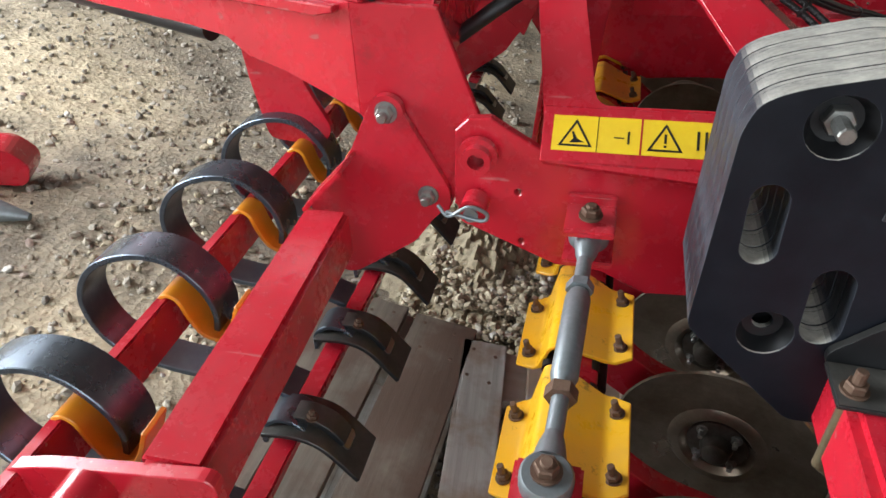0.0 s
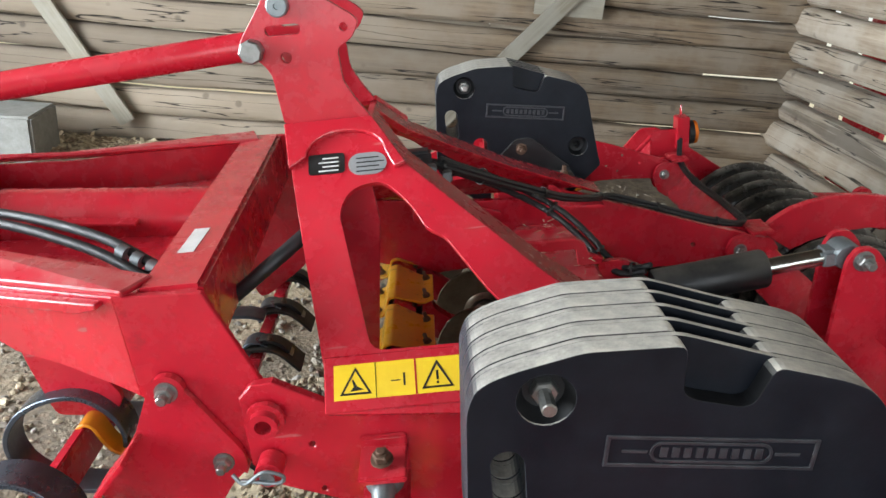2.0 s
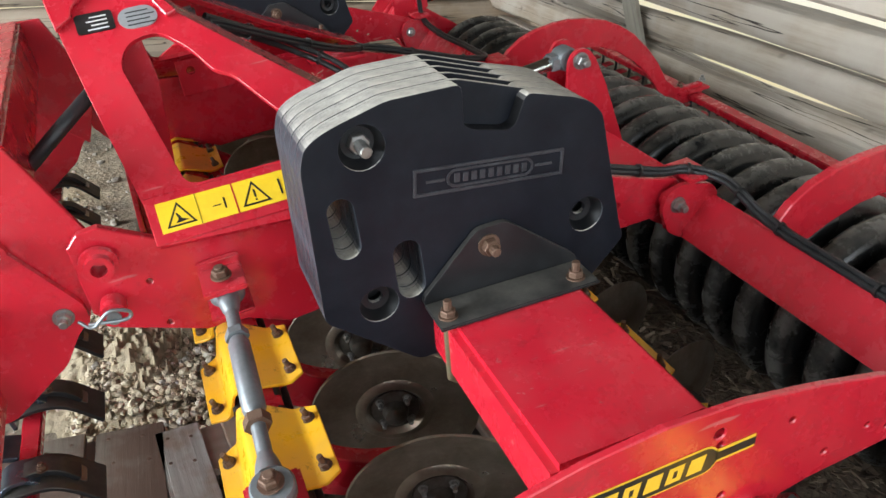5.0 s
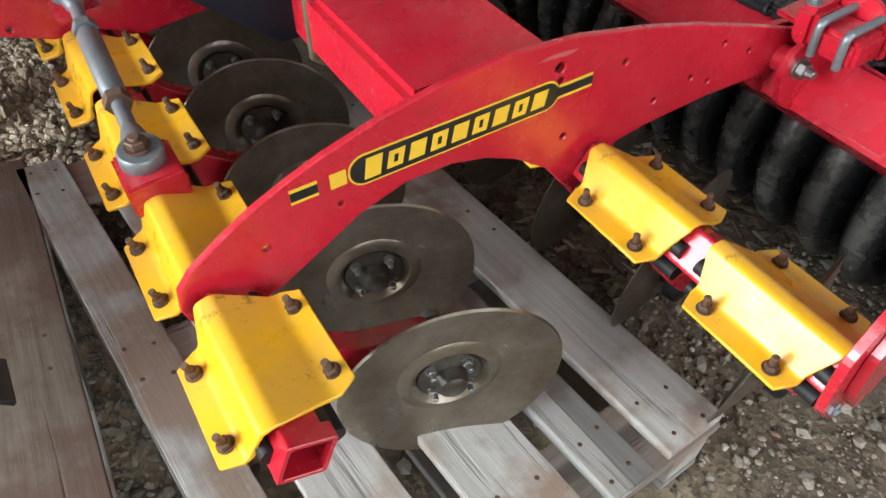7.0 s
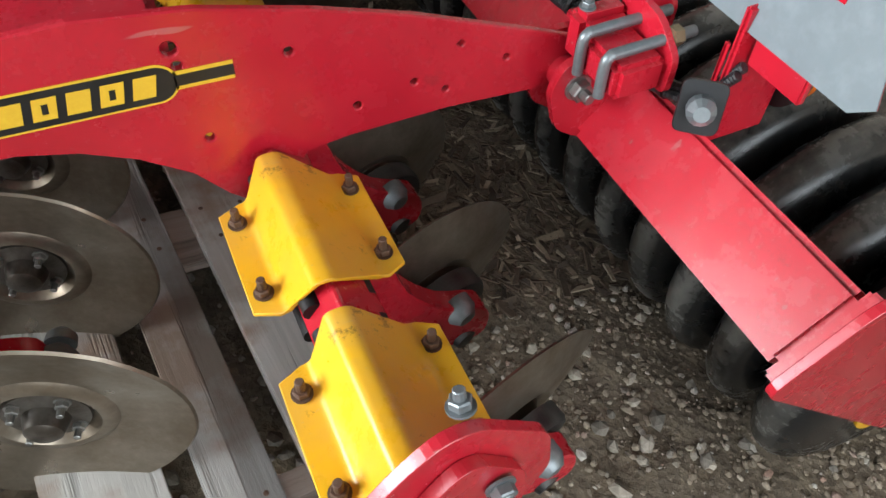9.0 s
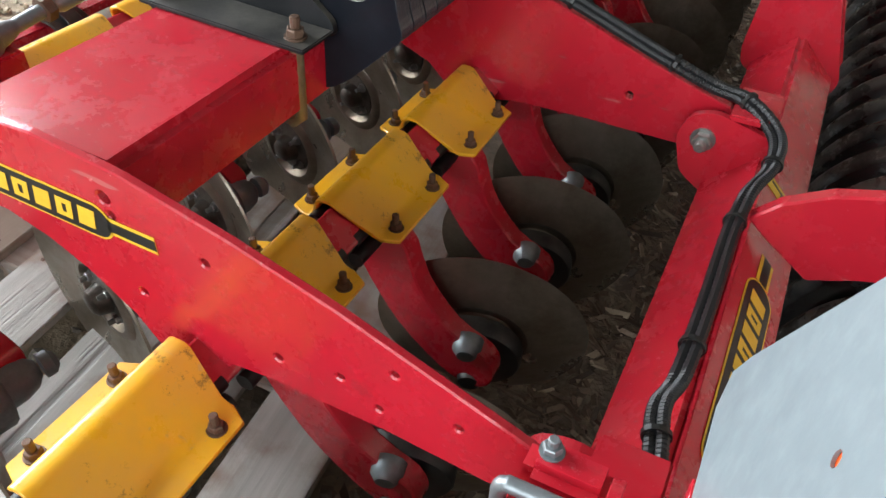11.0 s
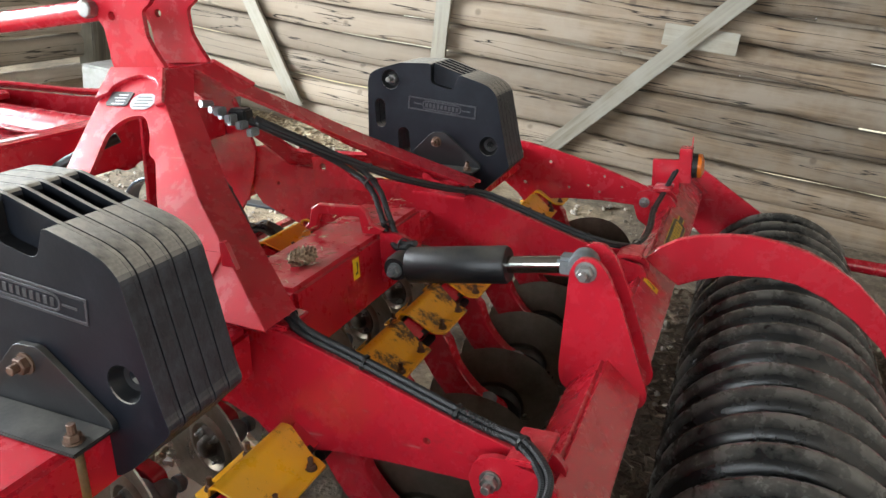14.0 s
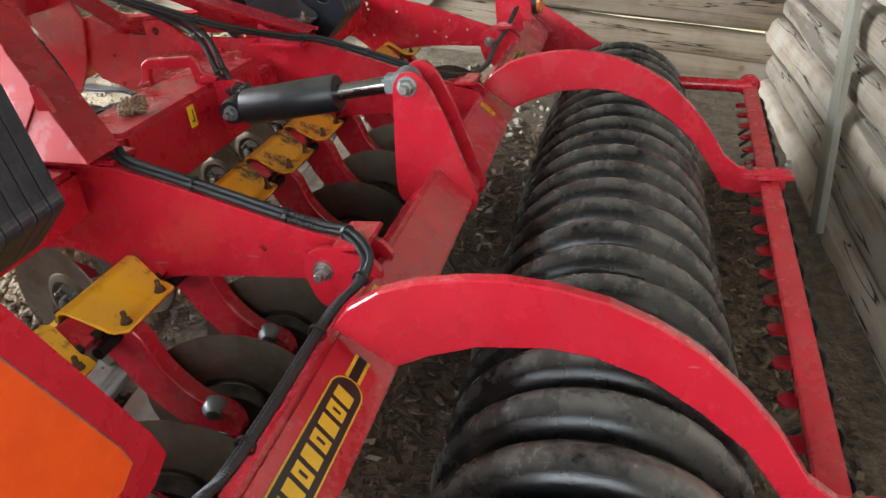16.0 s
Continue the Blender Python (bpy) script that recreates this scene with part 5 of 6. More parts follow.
# ---- ballast weights ----
WT = [(-0.396, 1.055), (-0.385, 1.083), (-0.366, 1.095), (-0.339, 1.104), (-0.262, 1.121), (-0.15, 1.117), (-0.05, 1.079), (0.03, 1.052), (0.059, 1.037), (0.079, 1.013), (0.113, 0.80), (0.121, 0.772), (0.03, 0.69), (-0.005, 0.668), (-0.275, 0.667), (-0.413, 0.80), (-0.406, 0.905)]
WT_NOTCH = [*WT[:5], (-0.15, 1.117), (-0.153, 1.055), (-0.14, 1.046), (-0.085, 1.030), (-0.072, 1.034), (-0.05, 1.079), *WT[7:]]
WSLOTS = [slot_points(-0.354, 0.948, 0.040, 0.1), slot_points(-0.268, 0.847, 0.045, 0.105)]
POCKETS = [(-0.306, 1.064, 0.034), (-0.325, 0.802, 0.032), (0.047, 0.842, 0.032), (-0.122, 0.848, 0.033)]


def weight_mesh():
    return plate(rounded(WT_NOTCH, 0.012, 3), 0.0, 0.03, [*WSLOTS, *[ring_points(x, z, r, 22) for x, z, r in POCKETS]], XZ, 0.0045)


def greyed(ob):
    """The rim all round is greyer than the flat faces, the notch pocket black."""
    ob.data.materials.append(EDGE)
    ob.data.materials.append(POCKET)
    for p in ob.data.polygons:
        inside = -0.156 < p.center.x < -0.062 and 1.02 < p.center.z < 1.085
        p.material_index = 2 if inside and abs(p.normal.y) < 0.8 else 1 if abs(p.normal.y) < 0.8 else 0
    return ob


def weight_back():
    back = [*WSLOTS, ring_points(-0.325, 0.802, 0.012, 12), ring_points(0.047, 0.842, 0.012, 12)]
    return plate(rounded(WT, 0.012, 3), 0.0302, 0.0395, back, XZ, 0.003)


def pocket_mesh(x, z, r):
    return lathe([(r + 0.001, 0.0), (r * 0.72, 0.027), (0.013, 0.0285), (0.013, 0.03), (r + 0.001, 0.03)], 22, None, Matrix.Translation((x, 0.0005, z)) @ Matrix.Rotation(radians(-90), 4, "X"))


def weight_logo(parent):
    """Raised frame with a raised oval badge whose maker's mark is plain raised bars."""
    m = Matrix.Translation((-0.118, 0, 0.97)) @ Matrix.Rotation(radians(8), 4, "Y") @ XZ
    rim = [(-0.125, -0.022), (-0.125, 0.022), (0.125, 0.022), (0.125, -0.022)]
    b = plate(rim, -0.002, 0.001, [[(-0.12, -0.017), (-0.12, 0.017), (0.12, 0.017), (0.12, -0.017)]], m, 0.0008)
    plate(slot_points(0, 0, 0.145, 0.03, 5), -0.0018, 0.001, [slot_points(0, 0, 0.137, 0.022, 5)], m, 0.0006, b)
    for k in range(9):
        x = -0.056 + 0.014 * k
        plate([(x - 0.004, -0.007), (x - 0.004, 0.007), (x + 0.0045, 0.007), (x + 0.0045, -0.007)], -0.0018, 0.001, (), m, 0.0004, b)
    for sx in (-1, 1):
        plate([(sx * 0.075, -0.002), (sx * 0.075, 0.002), (sx * 0.105, 0.002), (sx * 0.105, -0.002)], -0.0018, 0.001, (), m, 0.0004, b)
    return part("raised_badge", b, BADGE, parent, "raised badge with plain bars")


wt_data = None
for base in (0.487, 2.105):
    rise = 0.0 if base < 1 else 0.028
    for k in range(5):
        if wt_data is None:
            w = part("ballast_weight", weight_mesh(), CAST)
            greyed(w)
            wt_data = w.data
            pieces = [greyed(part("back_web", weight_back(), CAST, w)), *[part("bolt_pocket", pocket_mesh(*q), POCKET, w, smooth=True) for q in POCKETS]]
        else:
            w = new("ballast_weight", wt_data)
            for o in pieces:
                share(o, Matrix(), "", w)
        w.matrix_world = M @ Matrix.Translation((0, base + 0.035 * k, rise)) @ Matrix.Diagonal((1, 0.82, 1, 1))
        tagged(w, "black moulded ballast weight with dusty top in a bolted stack" if k else "front black ballast weight of a stack with raised badge", "ballast weight", "ballast weights")
        if k == 0:
            weight_logo(w)
    # the bracket and bolts that hold the stack on the beam
    br = thing("weight_bracket", M @ Matrix.Translation((0, base - 0.47, rise)), "black steel bracket clamping the ballast weights to the red beam", "bracket", "weight brackets")
    part("bracket_plate", plate(rounded([(-0.255, 0.772), (-0.258, 0.792), (-0.155, 0.886), (-0.105, 0.886), (0.018, 0.778), (0.02, 0.758)], 0.012), 0.4575, 0.4685), BLACKSTEEL, br)
    slab = Matrix.Translation((-0.118, 0, 0.772)) @ Matrix.Rotation(radians(3), 4, "Y")
    part("bracket_foot", box(-0.14, 0.138, 0.385, 0.4575, -0.0035, 0.0035, 0.002, None, slab), BLACKSTEEL, br)
    for x in (-0.118, 0.108):
        part("u_bolt", sweep([slab @ Vector((x, 0.412, 0.006)), slab @ Vector((x, 0.412, -0.12)), slab @ Vector((x * 0.85, 0.412, -0.132))], 0.0095, 10), BRASSY, br, smooth=True)
        part("bracket_nut", bolt(0.0125, 0.03, None, slab @ axis_to((x, 0.412, 0.0035), (0, 0, 1))), RUST, br)
    part("centre_bolt", bolt(0.015, 0.03, None, axis_to((-0.138, 0.4575, 0.854), (0, -1, 0))), RUST, br)
    part("upper_bolt", bolt(0.0165, 0.05, None, axis_to((-0.306, 0.498, 1.065), (0, -1, 0))), ZINC, br)

# ---- lift cylinder and its lugs ----
cyl = add("lift_cylinder", lathe([(0, 0), (0.044, 0), (0.047, 0.004), (0.047, 0.262), (0.043, 0.268), (0.02, 0.268), (0, 0.268)], 28, None, axis_to((0.085, 1.385, 0.708), (0.46, -0.005, 0.052))), BLACKSTEEL, "black hydraulic cylinder barrel", smooth=True)
add("piston_rod", sweep([(0.352, 1.383, 0.738), (0.50, 1.381, 0.755)], 0.021, 18), CHROME, "bright piston rod", cyl, True)
add("rod_end", lathe([(0, -0.03), (0.03, -0.03), (0.034, -0.02), (0.034, 0.02), (0.03, 0.03), (0, 0.03)], 18, None, axis_to((0.535, 1.381, 0.76), (0, 1, 0))), GALV, "", cyl, True)
add("rod_clevis", box(0.475, 0.525, 1.355, 1.407, 0.735, 0.778, 0.008), GALV, "", cyl)
add("rear_eye", lathe([(0, -0.035), (0.03, -0.035), (0.035, -0.02), (0.035, 0.02), (0.03, 0.035), (0, 0.035)], 18, None, axis_to((0.055, 1.385, 0.705), (0, 1, 0))), BLACKSTEEL, "", cyl, True)
bolt_at((0.058, 1.347, 0.705), (0, -1, 0), 0.016, GALV, cyl)
TRI = rounded([(0.515, 0.765), (0.535, 0.795), (0.575, 0.795), (0.60, 0.765), (0.635, 0.68), (0.70, 0.47), (0.69, 0.44), (0.60, 0.40), (0.495, 0.47), (0.49, 0.51)], 0.015)
for y0 in (1.322, 1.428):
    add("lift_bracket", plate(TRI, y0, y0 + 0.014), RED)
add("lift_rib", box(0.575, 0.587, 1.3365, 1.4275, 0.56, 0.70, 0.003), RED)
bolt_at((0.552, 1.322, 0.763), (0, -1, 0), 0.02, ZINC, None, 0.04)
bolt_at((0.56, 1.442, 0.763), (0, 1, 0), 0.02, ZINC, None, 0.03)
LUG = [(-0.0345, 0.765), (0.03, 0.765), (0.085, 0.735), (0.095, 0.705), (0.08, 0.672), (0.03, 0.64), (-0.0345, 0.62)]
lug = add("cylinder_lug", plate(rounded(LUG, 0.012), 1.446, 1.462), RED, "red lug plate with a lifting handle")
HANDLE = [(-0.27, 0.7605), (-0.252, 0.778), (-0.238, 0.822), (-0.22, 0.834), (-0.088, 0.834), (-0.068, 0.82), (-0.058, 0.79), (-0.02, 0.775), (-0.03, 0.7605), (-0.085, 0.7605), (-0.092, 0.806), (-0.215, 0.806), (-0.226, 0.778), (-0.224, 0.7605)]
add("lifting_handle", plate(HANDLE, 1.442, 1.462, (), XZ, 0.003), RED, "", lug)
add("lug_boss", lathe([(0, 0), (0.03, 0), (0.03, 0.049), (0, 0.049)], 18, None, axis_to((0.055, 1.4005, 0.705), (0, 1, 0))), RED, smooth=True)
add("front_gusset", plate([(-0.50, 0.757), (-0.50, 0.88), (-0.44, 0.87), (-0.34, 0.795), (-0.235, 0.76), (-0.235, 0.75), (-0.34, 0.757)], flip(0.90), flip(0.888), [ring_points(-0.46, 0.83, 0.012, 12)]), RED)

# ---- hydraulic hoses with ties ----


def hose_pair(points, gap, r=0.0082):
    line = spline(points, 8)
    fine = spline(points, 30)
    for off in (-gap / 2, gap / 2):
        add("hydraulic_hose", sweep([p + Vector((off * 0.7, off * 0.3, -abs(off) * 0.1 + off * 0.4)) for p in fine], [r * (1.04 if k % 2 else 0.88) for k in range(len(fine))], 8), HOSE, "black ribbed hydraulic hose", smooth=True)
    for k in range(6, len(line) - 4, 15):
        d = (line[k + 1] - line[k - 1]).normalized()
        add("cable_tie", lathe([(gap * 0.5 + r * 0.75, -0.003), (gap * 0.5 + r * 1.1, -0.003), (gap * 0.5 + r * 1.1, 0.003), (gap * 0.5 + r * 0.75, 0.003)], 12, None, axis_to(line[k], d)), INK)


hose_pair([(-0.34, 1.19, 0.985), (-0.25, 1.13, 0.935), (-0.20, 1.10, 0.895), (-0.15, 1.06, 0.85), (-0.09, 1.0, 0.80), (-0.03, 0.955, 0.787), (0.03, 0.915, 0.782), (0.10, 0.868, 0.764), (0.21, 0.862, 0.728), (0.31, 0.862, 0.691), (0.41, 0.86, 0.655), (0.49, 0.86, 0.628), (0.55, 0.84, 0.625), (0.605, 0.785, 0.607), (0.61, 0.72, 0.59),
           (0.592, 0.65, 0.585), (0.585, 0.55, 0.578), (0.585, 0.42, 0.575), (0.582, 0.28, 0.575), (0.572, 0.22, 0.58), (0.585, 0.14, 0.578), (0.585, 0.0, 0.578), (0.60, -0.08, 0.60), (0.615, -0.12, 0.66)], 0.0155, 0.0075)
hose_pair([(-0.45, 1.46, 1.065), (-0.37, 1.47, 1.035), (-0.235, 1.55, 0.955), (-0.09, 1.66, 0.868), (0.02, 1.80, 0.802), (0.10, 1.895, 0.766), (0.21, 1.9, 0.728), (0.31, 1.9, 0.691), (0.41, 1.9, 0.655), (0.50, 1.91, 0.63), (0.56, 2.0, 0.60), (0.575, 2.2, 0.585), (0.56, 2.45, 0.585), (0.57, 2.65, 0.60), (0.60, 2.76, 0.66)], 0.0145, 0.007)
hose_pair([(-0.41, 1.455, 1.06), (-0.27, 1.55, 0.965), (-0.17, 1.595, 0.893), (-0.10, 1.565, 0.848), (-0.045, 1.505, 0.80), (-0.012, 1.475, 0.757), (0.03, 1.44, 0.738), (0.08, 1.41, 0.754)], 0.024, 0.0085)
valve = add("valve_block", box(-0.48, -0.42, 1.44, 1.48, 1.055, 1.09, 0.006), BLACKSTEEL, "black hydraulic valve block with grey couplings")
for k in range(4):
    add("coupling", sweep([(-0.555 + 0.03 * k, 1.425, 1.105 - 0.016 * k), (-0.545 + 0.03 * k, 1.46, 1.10 - 0.016 * k)], 0.0105, 10), GALV, "", valve)
    add("fitting", box(-0.50 + 0.034 * k, -0.478 + 0.034 * k, 1.405, 1.4395, 1.075 - 0.018 * k, 1.097 - 0.018 * k, 0.003), GALV, "", valve)

# ---- stickers and maker's marks ----


def maker_mark(m, tail_l, tail_r, w, h, parent, glyphs=9, name="maker_sticker"):
    """Black oval with golden rim; the brand itself is drawn as plain slanted bars."""
    st = add(name, plate(slot_points(0, 0, w, h, 8), 0.0006, 0.0012, (), m, 0), GOLD, "black and gold oval sticker with plain golden bars", parent)
    add("oval_field", plate(slot_points(0, 0, w - 0.006, h - 0.006, 8), 0.0014, 0.0018, (), m, 0), INK, "", st)
    step = (w - h * 0.8) / glyphs
    for k in range(glyphs):
        x, hh = -(w - h * 0.8) / 2 + step * (k + 0.5), h * (0.27 if k else 0.33)
        a = step * 0.36
        shape = [(x - a - 0.003, -hh), (x - a + 0.003, hh), (x + a + 0.003, hh), (x + a - 0.003, -hh)]
        cut = [(x - a * 0.25 - 0.001, -hh * 0.5), (x - a * 0.25 + 0.001, hh * 0.45), (x + a * 0.3 + 0.001, hh * 0.45), (x + a * 0.3 - 0.001, -hh * 0.5)]
        add("plain_bar", plate(shape, 0.002, 0.0024, [cut] if k % 2 else [], m, 0), GOLD, "", st)
    for x0, x1 in (tail_l, tail_r) if tail_l else (tail_r,):
        add("sticker_tail", box(x0, x1, -h * 0.24, h * 0.24, 0.0006, 0.0012, 0, None, m), GOLD, "", st)
        add("tail_field", box(x0, x1, -h * 0.14, h * 0.14, 0.0014, 0.0018, 0, None, m), INK, "", st)


side_m = Matrix.Translation((-0.178, 0.082, 0.701)) @ Matrix.Rotation(radians(2.2), 4, "Y") @ Matrix(((1, 0, 0, 0), (0, 0, -1, 0), (0, 1, 0, 0), (0, 0, 0, 1)))
maker_mark(side_m, (-0.25, -0.212), (0.165, 0.23), 0.34, 0.05, machine)
add("sticker_tail", box(-0.195, -0.172, -0.012, 0.012, 0.0006, 0.0012, 0, None, side_m), GOLD)
R2 = math.sqrt(0.5)


def beam_face(y):
    """On the beam's upper rear face: u along y, v towards the ridge, w off the face."""
    return Matrix(((0, -R2, R2, 0.60 + 0.0642 * R2), (1, 0, 0, y), (0, R2, R2, 0.468 + 0.0642 * R2), (0, 0, 0, 1)))


maker_mark(beam_face(0.375), (-0.25, -0.17), (0.17, 0.225), 0.34, 0.062, machine)
maker_mark(beam_face(2.38), (-0.25, -0.17), (0.17, 0.225), 0.34, 0.062, machine)


def arrow_tag(m):
    t = add("arrow_sticker", box(-0.016, 0.016, -0.028, 0.028, 0.0006, 0.0012, 0, None, m), STICKY, "small yellow sticker with a black hook mark")
    add("hook_mark", plate([(-0.006, -0.016), (-0.006, -0.01), (0.002, -0.01), (0.002, 0.016), (0.007, 0.016), (0.007, -0.016)], 0.0014, 0.0018, (), m, 0), INK, "", t)


arrow_tag(beam_face(0.765) @ Matrix.Translation((0, 0.02, 0)))
arrow_tag(beam_face(1.86) @ Matrix.Translation((0, 0.02, 0)))
arrow_tag(Matrix(((0, 0, 1, -0.035), (1, 0, 0, 1.312), (0, 1, 0, 0.712), (0, 0, 0, 1))))

# ---- rear lamp brackets and the warning triangle ----
for yy, s in ((2.84, 1), (-0.09, -1)):
    br = add("lamp_bracket", box(0.50 if s > 0 else 0.60, 0.61, yy - 0.008, yy, 0.54, 0.69, 0.004), RED)
    lx, lz = (0.657, 0.665) if s > 0 else (0.716, 0.61)
    add("lamp_box", box(0.605, lx - 0.002, *(across(yy - 0.04, yy + 0.03) if s > 0 else (-0.108, -0.098)), 0.60 if s > 0 else 0.53, 0.74, 0.004), RED, "", br)
    lampo = add("amber_lamp", lathe([(0, 0), (0.05, 0), (0.05, 0.02), (0, 0.02)], 22, None, axis_to((lx, yy, lz), (1, 0, 0))), RUBBER, "round black lamp with amber lens", br)
    add("lens", lathe([(0, 0.02), (0.05, 0.02), (0.048, 0.034), (0.03, 0.042), (0, 0.044)], 22, None, axis_to((lx, yy, lz), (1, 0, 0))), AMBER, "", br, True)
add("reflector_strip", plate([(-0.012, 0.66), (-0.012, 0.75), (0.0, 0.775), (0.012, 0.75), (0.012, 0.66)], 0.0, 0.004, (), Matrix(((0, 0, 1, 0.645), (1, 0, 0, 2.90), (0, 1, 0, 0), (0, 0, 0, 1)))), RED)
clampb = add("transport_clamp", box(0.482, 0.556, -0.058, 0.03, 0.604, 0.655, 0.008), RED)
add("clamp_ridge", box(0.484, 0.560, 0.03, 0.072, 0.60, 0.672, 0.01), RED, "", clampb)
add("clamp_ear", plate(rounded([(-0.065, 0.60), (-0.065, 0.655), (-0.02, 0.69), (0.03, 0.695), (0.055, 0.68), (0.055, 0.60)], 0.014), 0.5565, 0.567, (), Matrix(((0, 0, 1, 0), (1, 0, 0, 0), (0, 1, 0, 0), (0, 0, 0, 1)))), RED, "", clampb)
for y in (0.014, -0.037):
    add("u_clamp", sweep(spline([(0.475, y, 0.605), (0.474, y, 0.652), (0.480, y, 0.664), (0.495, y, 0.666), (0.605, y, 0.668)]), 0.0075, 10), GALV, "grey zinc clamp bolt", clampb, True)
    add("clamp_nut", lathe([(0, 0), (0.0135, 0), (0.0135, 0.014), (0, 0.014)], 6, None, axis_to((0.5675, y, 0.668), (1, 0, 0))), BRASSY, "", clampb)
add("ear_tab", plate(rounded([(0.02, 0.585), (0.016, 0.67), (0.05, 0.70), (0.075, 0.69), (0.08, 0.585)], 0.01), 0.612, 0.620, (), Matrix(((0, 0, 1, 0), (1, 0, 0, 0), (0, 1, 0, 0), (0, 0, 0, 1)))), RED)
bolt_at((0.503, 0.055, 0.672), (0, 0, 1), 0.009, GALV, clampb)
SOCKET = Matrix.Translation((0.562, -0.125, 0.625)) @ Matrix.Rotation(radians(-40), 4, "Z") @ Matrix.Rotation(radians(-20), 4, "X")
add("socket_plate", plate(rounded([(-0.028, -0.034), (-0.028, 0.034), (0.028, 0.034), (0.028, -0.034)], 0.012), -0.003, 0.003, (), SOCKET @ XZ), BLACKSTEEL, "black trailer socket plate")
add("socket_tab", box(0.57, 0.606, -0.113, -0.108, 0.57, 0.60, 0.002), RED)
add("socket", lathe([(0, 0), (0.018, 0), (0.018, 0.02), (0.01, 0.03), (0, 0.03)], 14, None, SOCKET @ Matrix.Rotation(radians(90), 4, "X")), GALV)
add("sign_post", box(0.628, 0.64, -0.20, -0.111, 0.66, 0.80, 0.003), RED)

sign = thing("warning_triangle", pose(0.48, -0.065, 0.015), "slow-vehicle triangle, orange in front and pale behind, on a red post", "warning sign")
TRIANGLE = [(-0.225, 0.81), (-0.20, 0.79), (0.20, 0.79), (0.225, 0.81), (0.21, 0.85), (0.06, 1.14), (0.04, 1.155), (-0.04, 1.155), (-0.06, 1.14), (-0.21, 0.85)]
YZ = Matrix(((0, 0, 1, 0), (1, 0, 0, 0), (0, 1, 0, 0), (0, 0, 0, 1)))
part("backing_sheet", plate(TRIANGLE, -0.002, 0.0, [ring_points(0.015, 1.015 - 0.02, 0.005, 10), ring_points(0.015, 0.86, 0.005, 10)], YZ, 0), PALE, sign, "pale scuffed sheet metal back")
part("orange_field", plate([(y * 0.78, 0.94 + (z - 0.93) * 0.78) for y, z in TRIANGLE], 0.0004, 0.0012, (), YZ, 0), FLUO, sign, "fluorescent orange field")
part("red_border", plate(TRIANGLE, 0.0004, 0.001, [[(y * 0.79, 0.94 + (z - 0.93) * 0.79) for y, z in TRIANGLE]], YZ, 0), RED, sign, "red reflective border")

# ---- loose things ----


def pine_cone():
    b = lathe([(0, -0.034), (0.010, -0.03), (0.016, -0.012), (0.017, 0.0), (0.013, 0.02), (0.006, 0.032), (0, 0.035)], 14)
    for k in range(70):
        f = k / 69
        h = -0.03 + 0.06 * f
        r = 0.016 * math.sin(math.pi * (0.12 + 0.78 * f)) + 0.003
        a = k * 2.39996
        box(-0.005, 0.005, -0.003, 0.003, -0.0015, 0.0015, 0, b, Matrix.Translation((r * math.cos(a), r * math.sin(a), h)) @ Matrix.Rotation(a, 4, "Z") @ Matrix.Rotation(radians(-35), 4, "Y"))
    return b


cone = part("pine_cone", pine_cone(), CONE)
cone.matrix_world = M @ Matrix.Translation((-0.112, 1.195, 0.779)) @ Matrix.Rotation(radians(54), 4, "Z") @ Matrix.Rotation(radians(86), 4, "Y") @ Matrix.Scale(1.12, 4)
tagged(cone, "dry brown pine cone lying on the red beam", "pine cone")


def scatter(name, count, zones, shape, mat, label, category, seed):
    """Many small lumps in one mesh, strewn over rectangles of the floor."""
    rng = np.random.default_rng(seed)
    base, faces = shape
    verts, allf = [], []
    total = sum(z[4] for z in zones)
    for x0, x1, y0, y1, wgt, smin, smax, z0 in zones:
        for _ in range(int(count * wgt / total)):
            x, y = rng.uniform(x0, x1), rng.uniform(y0, y1)
            s = smin + (smax - smin) * rng.random() ** 3
            a = Euler((rng.uniform(-0.5, 0.5), rng.uniform(-0.5, 0.5), rng.uniform(0, 6.3))).to_matrix()
            sc = np.array([rng.uniform(0.7, 1.4), rng.uniform(0.6, 1.1), rng.uniform(0.45, 0.9)]) * s
            p = (base * (1 + rng.uniform(-0.22, 0.22, (len(base), 1)))) * sc
            p = p @ np.array(a).T
            gz = 0.03 * noise.noise((x * 1.1, y * 1.1, 0)) + 0.014 * noise.noise((x * 5, y * 5, 3)) - 0.012
            p = p + (x, y, gz + z0 + sc[2] * 0.45)
            o = len(verts)
            verts += [tuple(v) for v in p]
            allf += [tuple(i + o for i in f) for f in faces]
    me = bpy.data.meshes.new(name)
    me.from_pydata(verts, [], allf)
    me.materials.append(mat)
    return tagged(new(name, me), label, category, kind="stuff")


def ico():
    b = bmesh.new()
    bmesh.ops.create_icosphere(b, subdivisions=1, radius=1)
    v = np.array([tuple(q.co) for q in b.verts])
    b.verts.index_update()
    f = [tuple(q.index for q in g.verts) for g in b.faces]
    b.free()
    return v, f


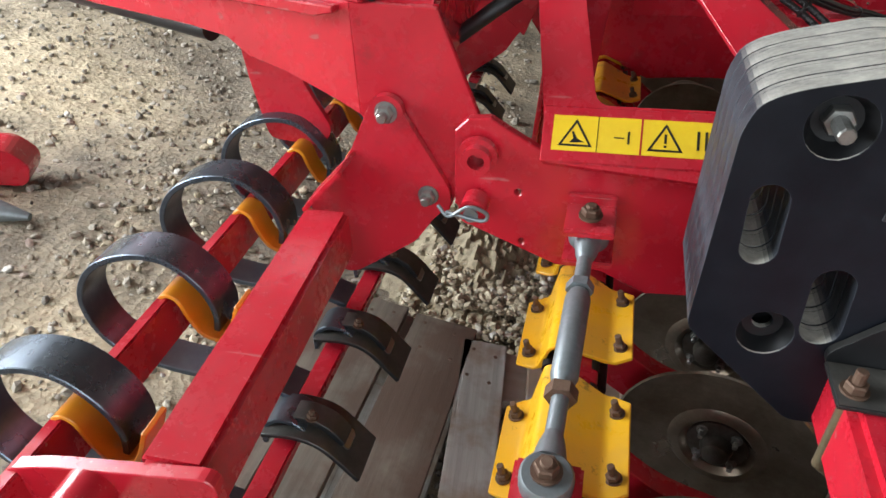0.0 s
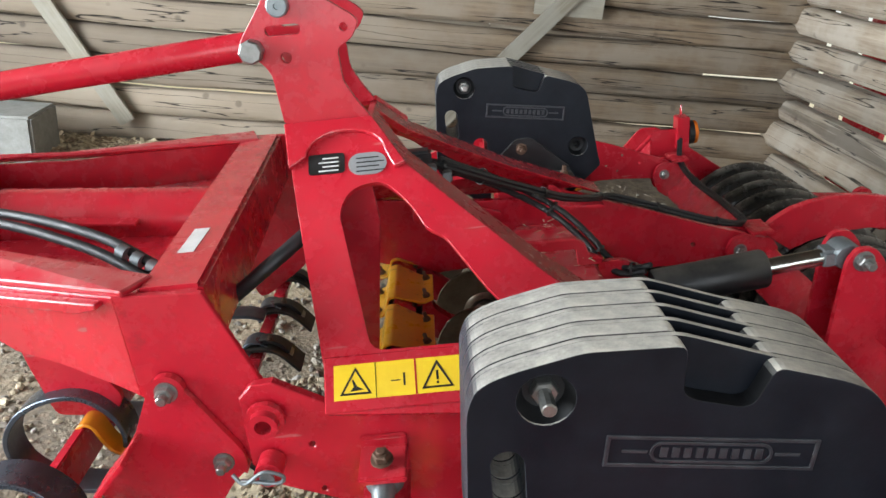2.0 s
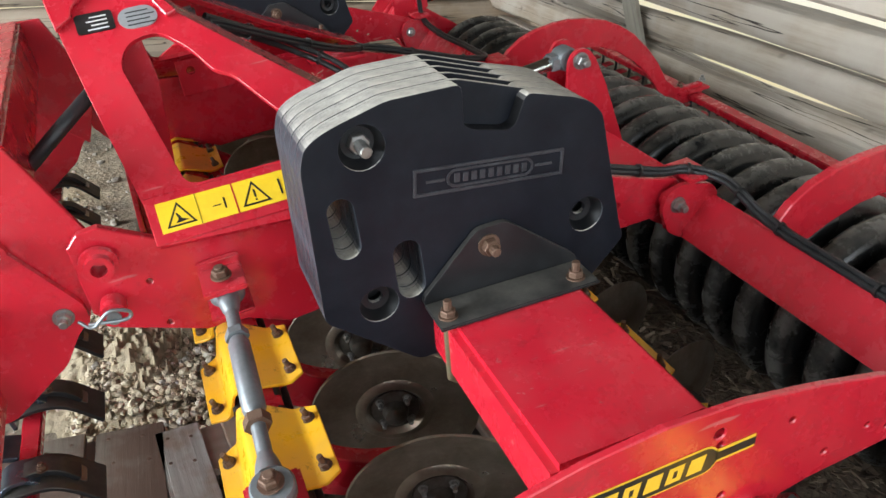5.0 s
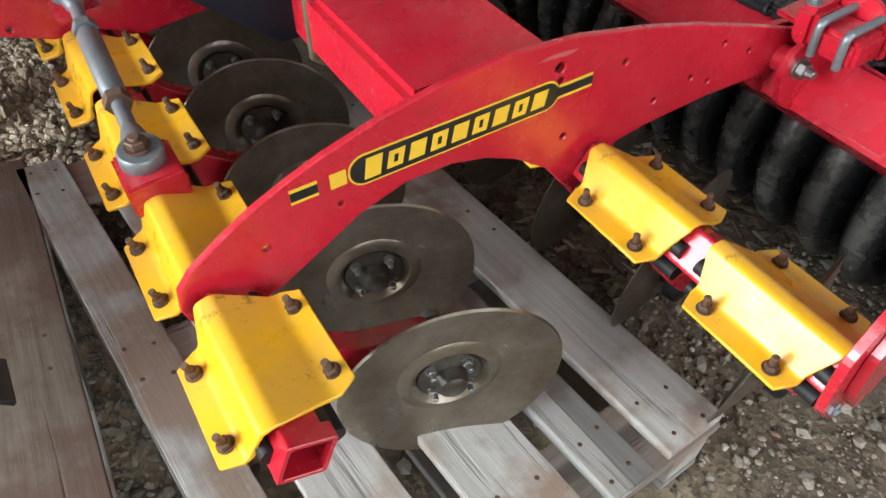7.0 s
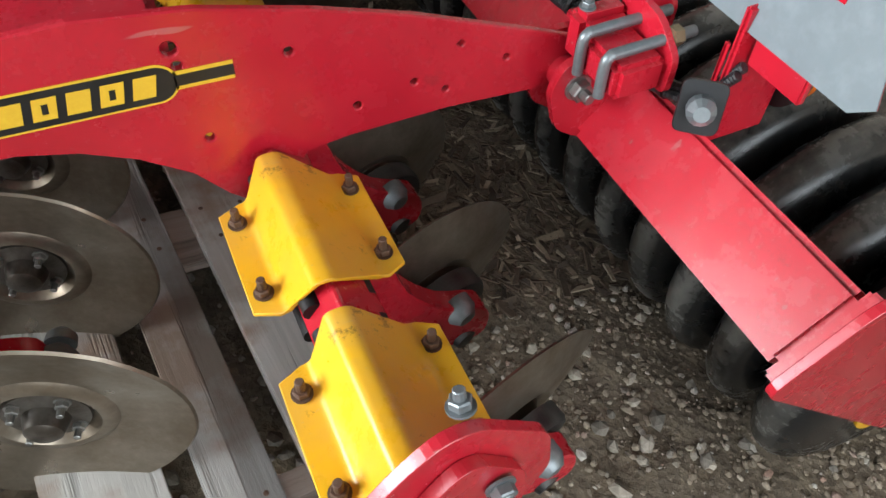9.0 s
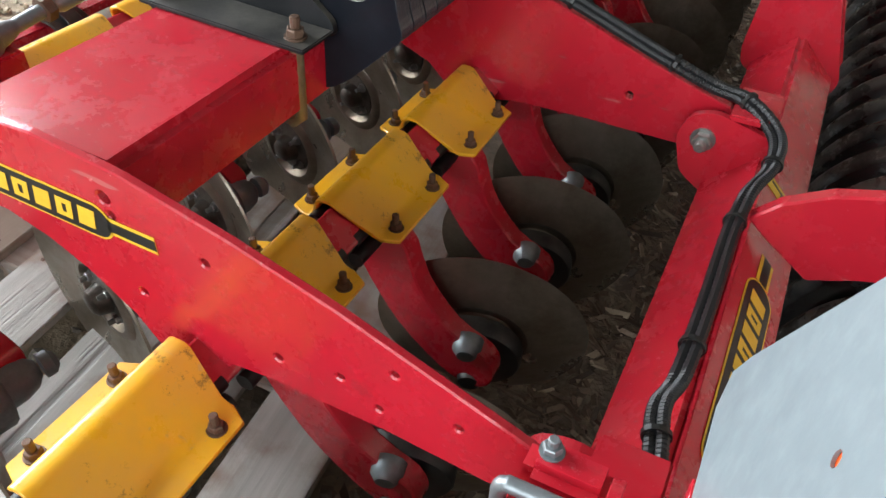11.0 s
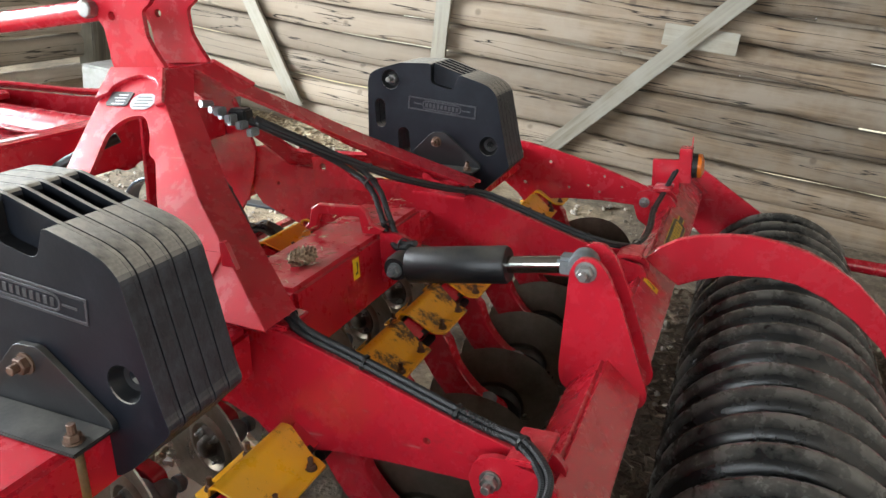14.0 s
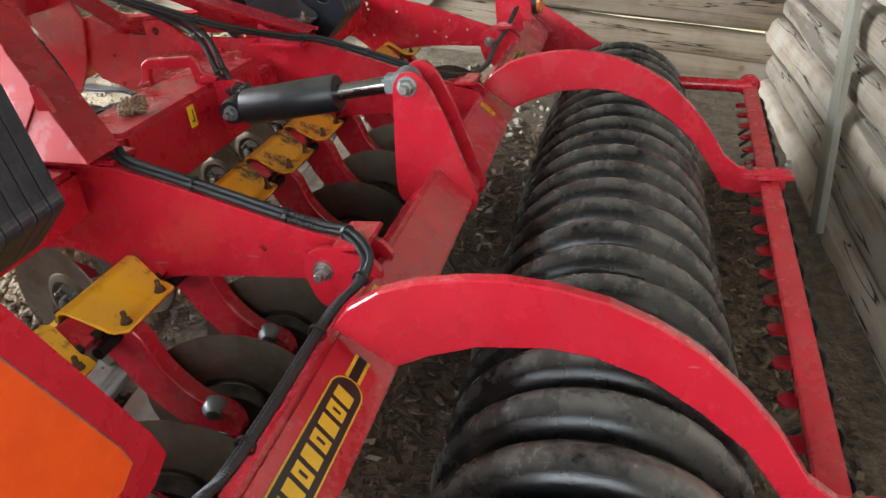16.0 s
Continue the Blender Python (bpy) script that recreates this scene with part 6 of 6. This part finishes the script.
CUBE = (np.array([(sx, sy, sz) for sx in (-1, 1) for sy in (-1, 1) for sz in (-1, 1)], float) * (1.6, 0.45, 0.16), [(0, 1, 3, 2), (4, 6, 7, 5), (0, 4, 5, 1), (2, 3, 7, 6), (0, 2, 6, 4), (1, 5, 7, 3)])
scatter("gravel", 20600, [(-4.0, -1.0, -0.6, 4.6, 11.0, 0.003, 0.016, 0.0), (-0.95, -0.25, 0.95, 2.3, 2.2, 0.003, 0.02, 0.0), (-0.9, -0.62, -0.4, 1.0, 2.2, 0.004, 0.014, 0.0), (0.05, 1.3, -1.5, 0.1, 1.0, 0.003, 0.02, -0.003), (-0.6, 0.2, -1.0, 1.2, 1.0, 0.004, 0.018, 0.0), (-1.0, 1.0, 2.2, 4.5, 0.8, 0.006, 0.025, 0.0)], ico(), STONE, "loose grey and tan gravel stones", "gravel", 5)
scatter("clods", 7600, [(-1.0, -0.66, 1.22, 1.78, 0.8, 0.003, 0.015, 0.048), (-1.05, -0.6, 1.06, 1.95, 1.0, 0.003, 0.016, 0.022), (-0.62, -0.35, 1.0, 1.9, 0.4, 0.008, 0.03, 0.0), (-1.9, -1.3, 0.6, 2.0, 0.15, 0.005, 0.017, 0.0)], ico(), CLOD, "lumps of dry soil and stones", "clods", 8)
scatter("pebbles", 13000, [(0.0, 1.3, -1.4, 0.1, 1.0, 0.002, 0.010, -0.001)], ico(), PEBBLE, "small brown crumbs of soil and grit beside the pallet", "pebbles", 9)
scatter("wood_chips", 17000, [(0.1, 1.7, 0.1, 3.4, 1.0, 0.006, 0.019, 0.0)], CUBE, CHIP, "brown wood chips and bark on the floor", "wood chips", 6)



def litter():
    """Bits of straw and bark that lie on the beams."""
    rng = np.random.default_rng(21)
    verts, faces = [], []
    base, quads = CUBE
    for x0, x1, y0, y1, z0, count in ((-0.225, -0.045, 0.86, 1.72, 0.7808, 170), (-0.225, -0.045, 2.2, 2.45, 0.7808, 25)):
        for _ in range(count):
            sc = rng.uniform(0.0012, 0.0045) * np.array([rng.uniform(0.8, 2.6), 0.7, 1.0])
            a = rng.uniform(0, 6.3)
            rot = np.array([[math.cos(a), -math.sin(a), 0], [math.sin(a), math.cos(a), 0], [0, 0, 1]])
            p = (base * sc) @ rot.T + (rng.uniform(x0, x1), rng.uniform(y0, y1), z0 + sc[2] * 0.17)
            o = len(verts)
            verts += [tuple(v) for v in p]
            faces += [tuple(i + o for i in q) for q in quads]
    me = bpy.data.meshes.new("litter")
    me.from_pydata(verts, [], faces)
    me.materials.append(STRAW)
    ob = new("litter", me)
    ob.matrix_world = M
    return tagged(ob, "bits of pale straw and bark lying on the red beam", "litter", kind="stuff")


litter()
scatter("loose_straw", 2600, [(-3.6, -1.65, 4.25, 4.68, 1.0, 0.008, 0.028, 0.02)], CUBE, STRAW, "loose pale straw along the foot of the log wall", "straw", 12)
block = part("concrete_block", box(-0.9, 0.25, -0.2, 0.2, 0.0, 0.28, 0.015), CONCRETE)
block.matrix_world = pose(-3.1, 4.22, 0, 0, 0, 4)
tagged(block, "pale grey concrete block lying by the log wall", "concrete block")

foot = thing("implement_foot", pose(-2.30, 1.3, 0, 0, 0, 20), "red and grey end of another implement on the gravel", "implement part")
part("foot_plate", plate(rounded([(-0.3, 0.0), (-0.3, 0.10), (0.06, 0.12), (0.12, 0.07), (0.10, 0.0)], 0.03), -0.05, 0.05), RED, foot)
part("foot_shaft", sweep([(-0.25, -0.16, 0.04), (0.06, -0.2, 0.02), (0.16, -0.22, 0.015)], [0.04, 0.035, 0.01], 12), GALV, foot, smooth=True)

post = part("timber_post", box(-0.09, 0.09, -0.09, 0.09, 0, 3.1, 0.01), PLANK)
post.matrix_world = pose(-4.58, 4.66, 0)
tagged(post, "dark timber post at the open barn front", "post")
brown_post = part("timber_post", box(-0.05, 0.05, -0.06, 0.06, 0, 1.6, 0.008), PLANK)
brown_post.matrix_world = pose(-4.50, 3.52, 0, 0, 0, 6)
tagged(brown_post, "short brown post leaning against the low log front", "post")
for k, z in enumerate((0.0, 0.243, 0.465, 0.69, 0.92, 1.15)):
    rail = part("rail_log", log_mesh(1.5, 0.092, 90 + k, 1), LOG_Y, None, smooth=True)
    rail.matrix_world = pose(-4.68, 4.0, z)
    tagged(rail, "weathered rail log with daylight between", "rail", "rails of the barn front")
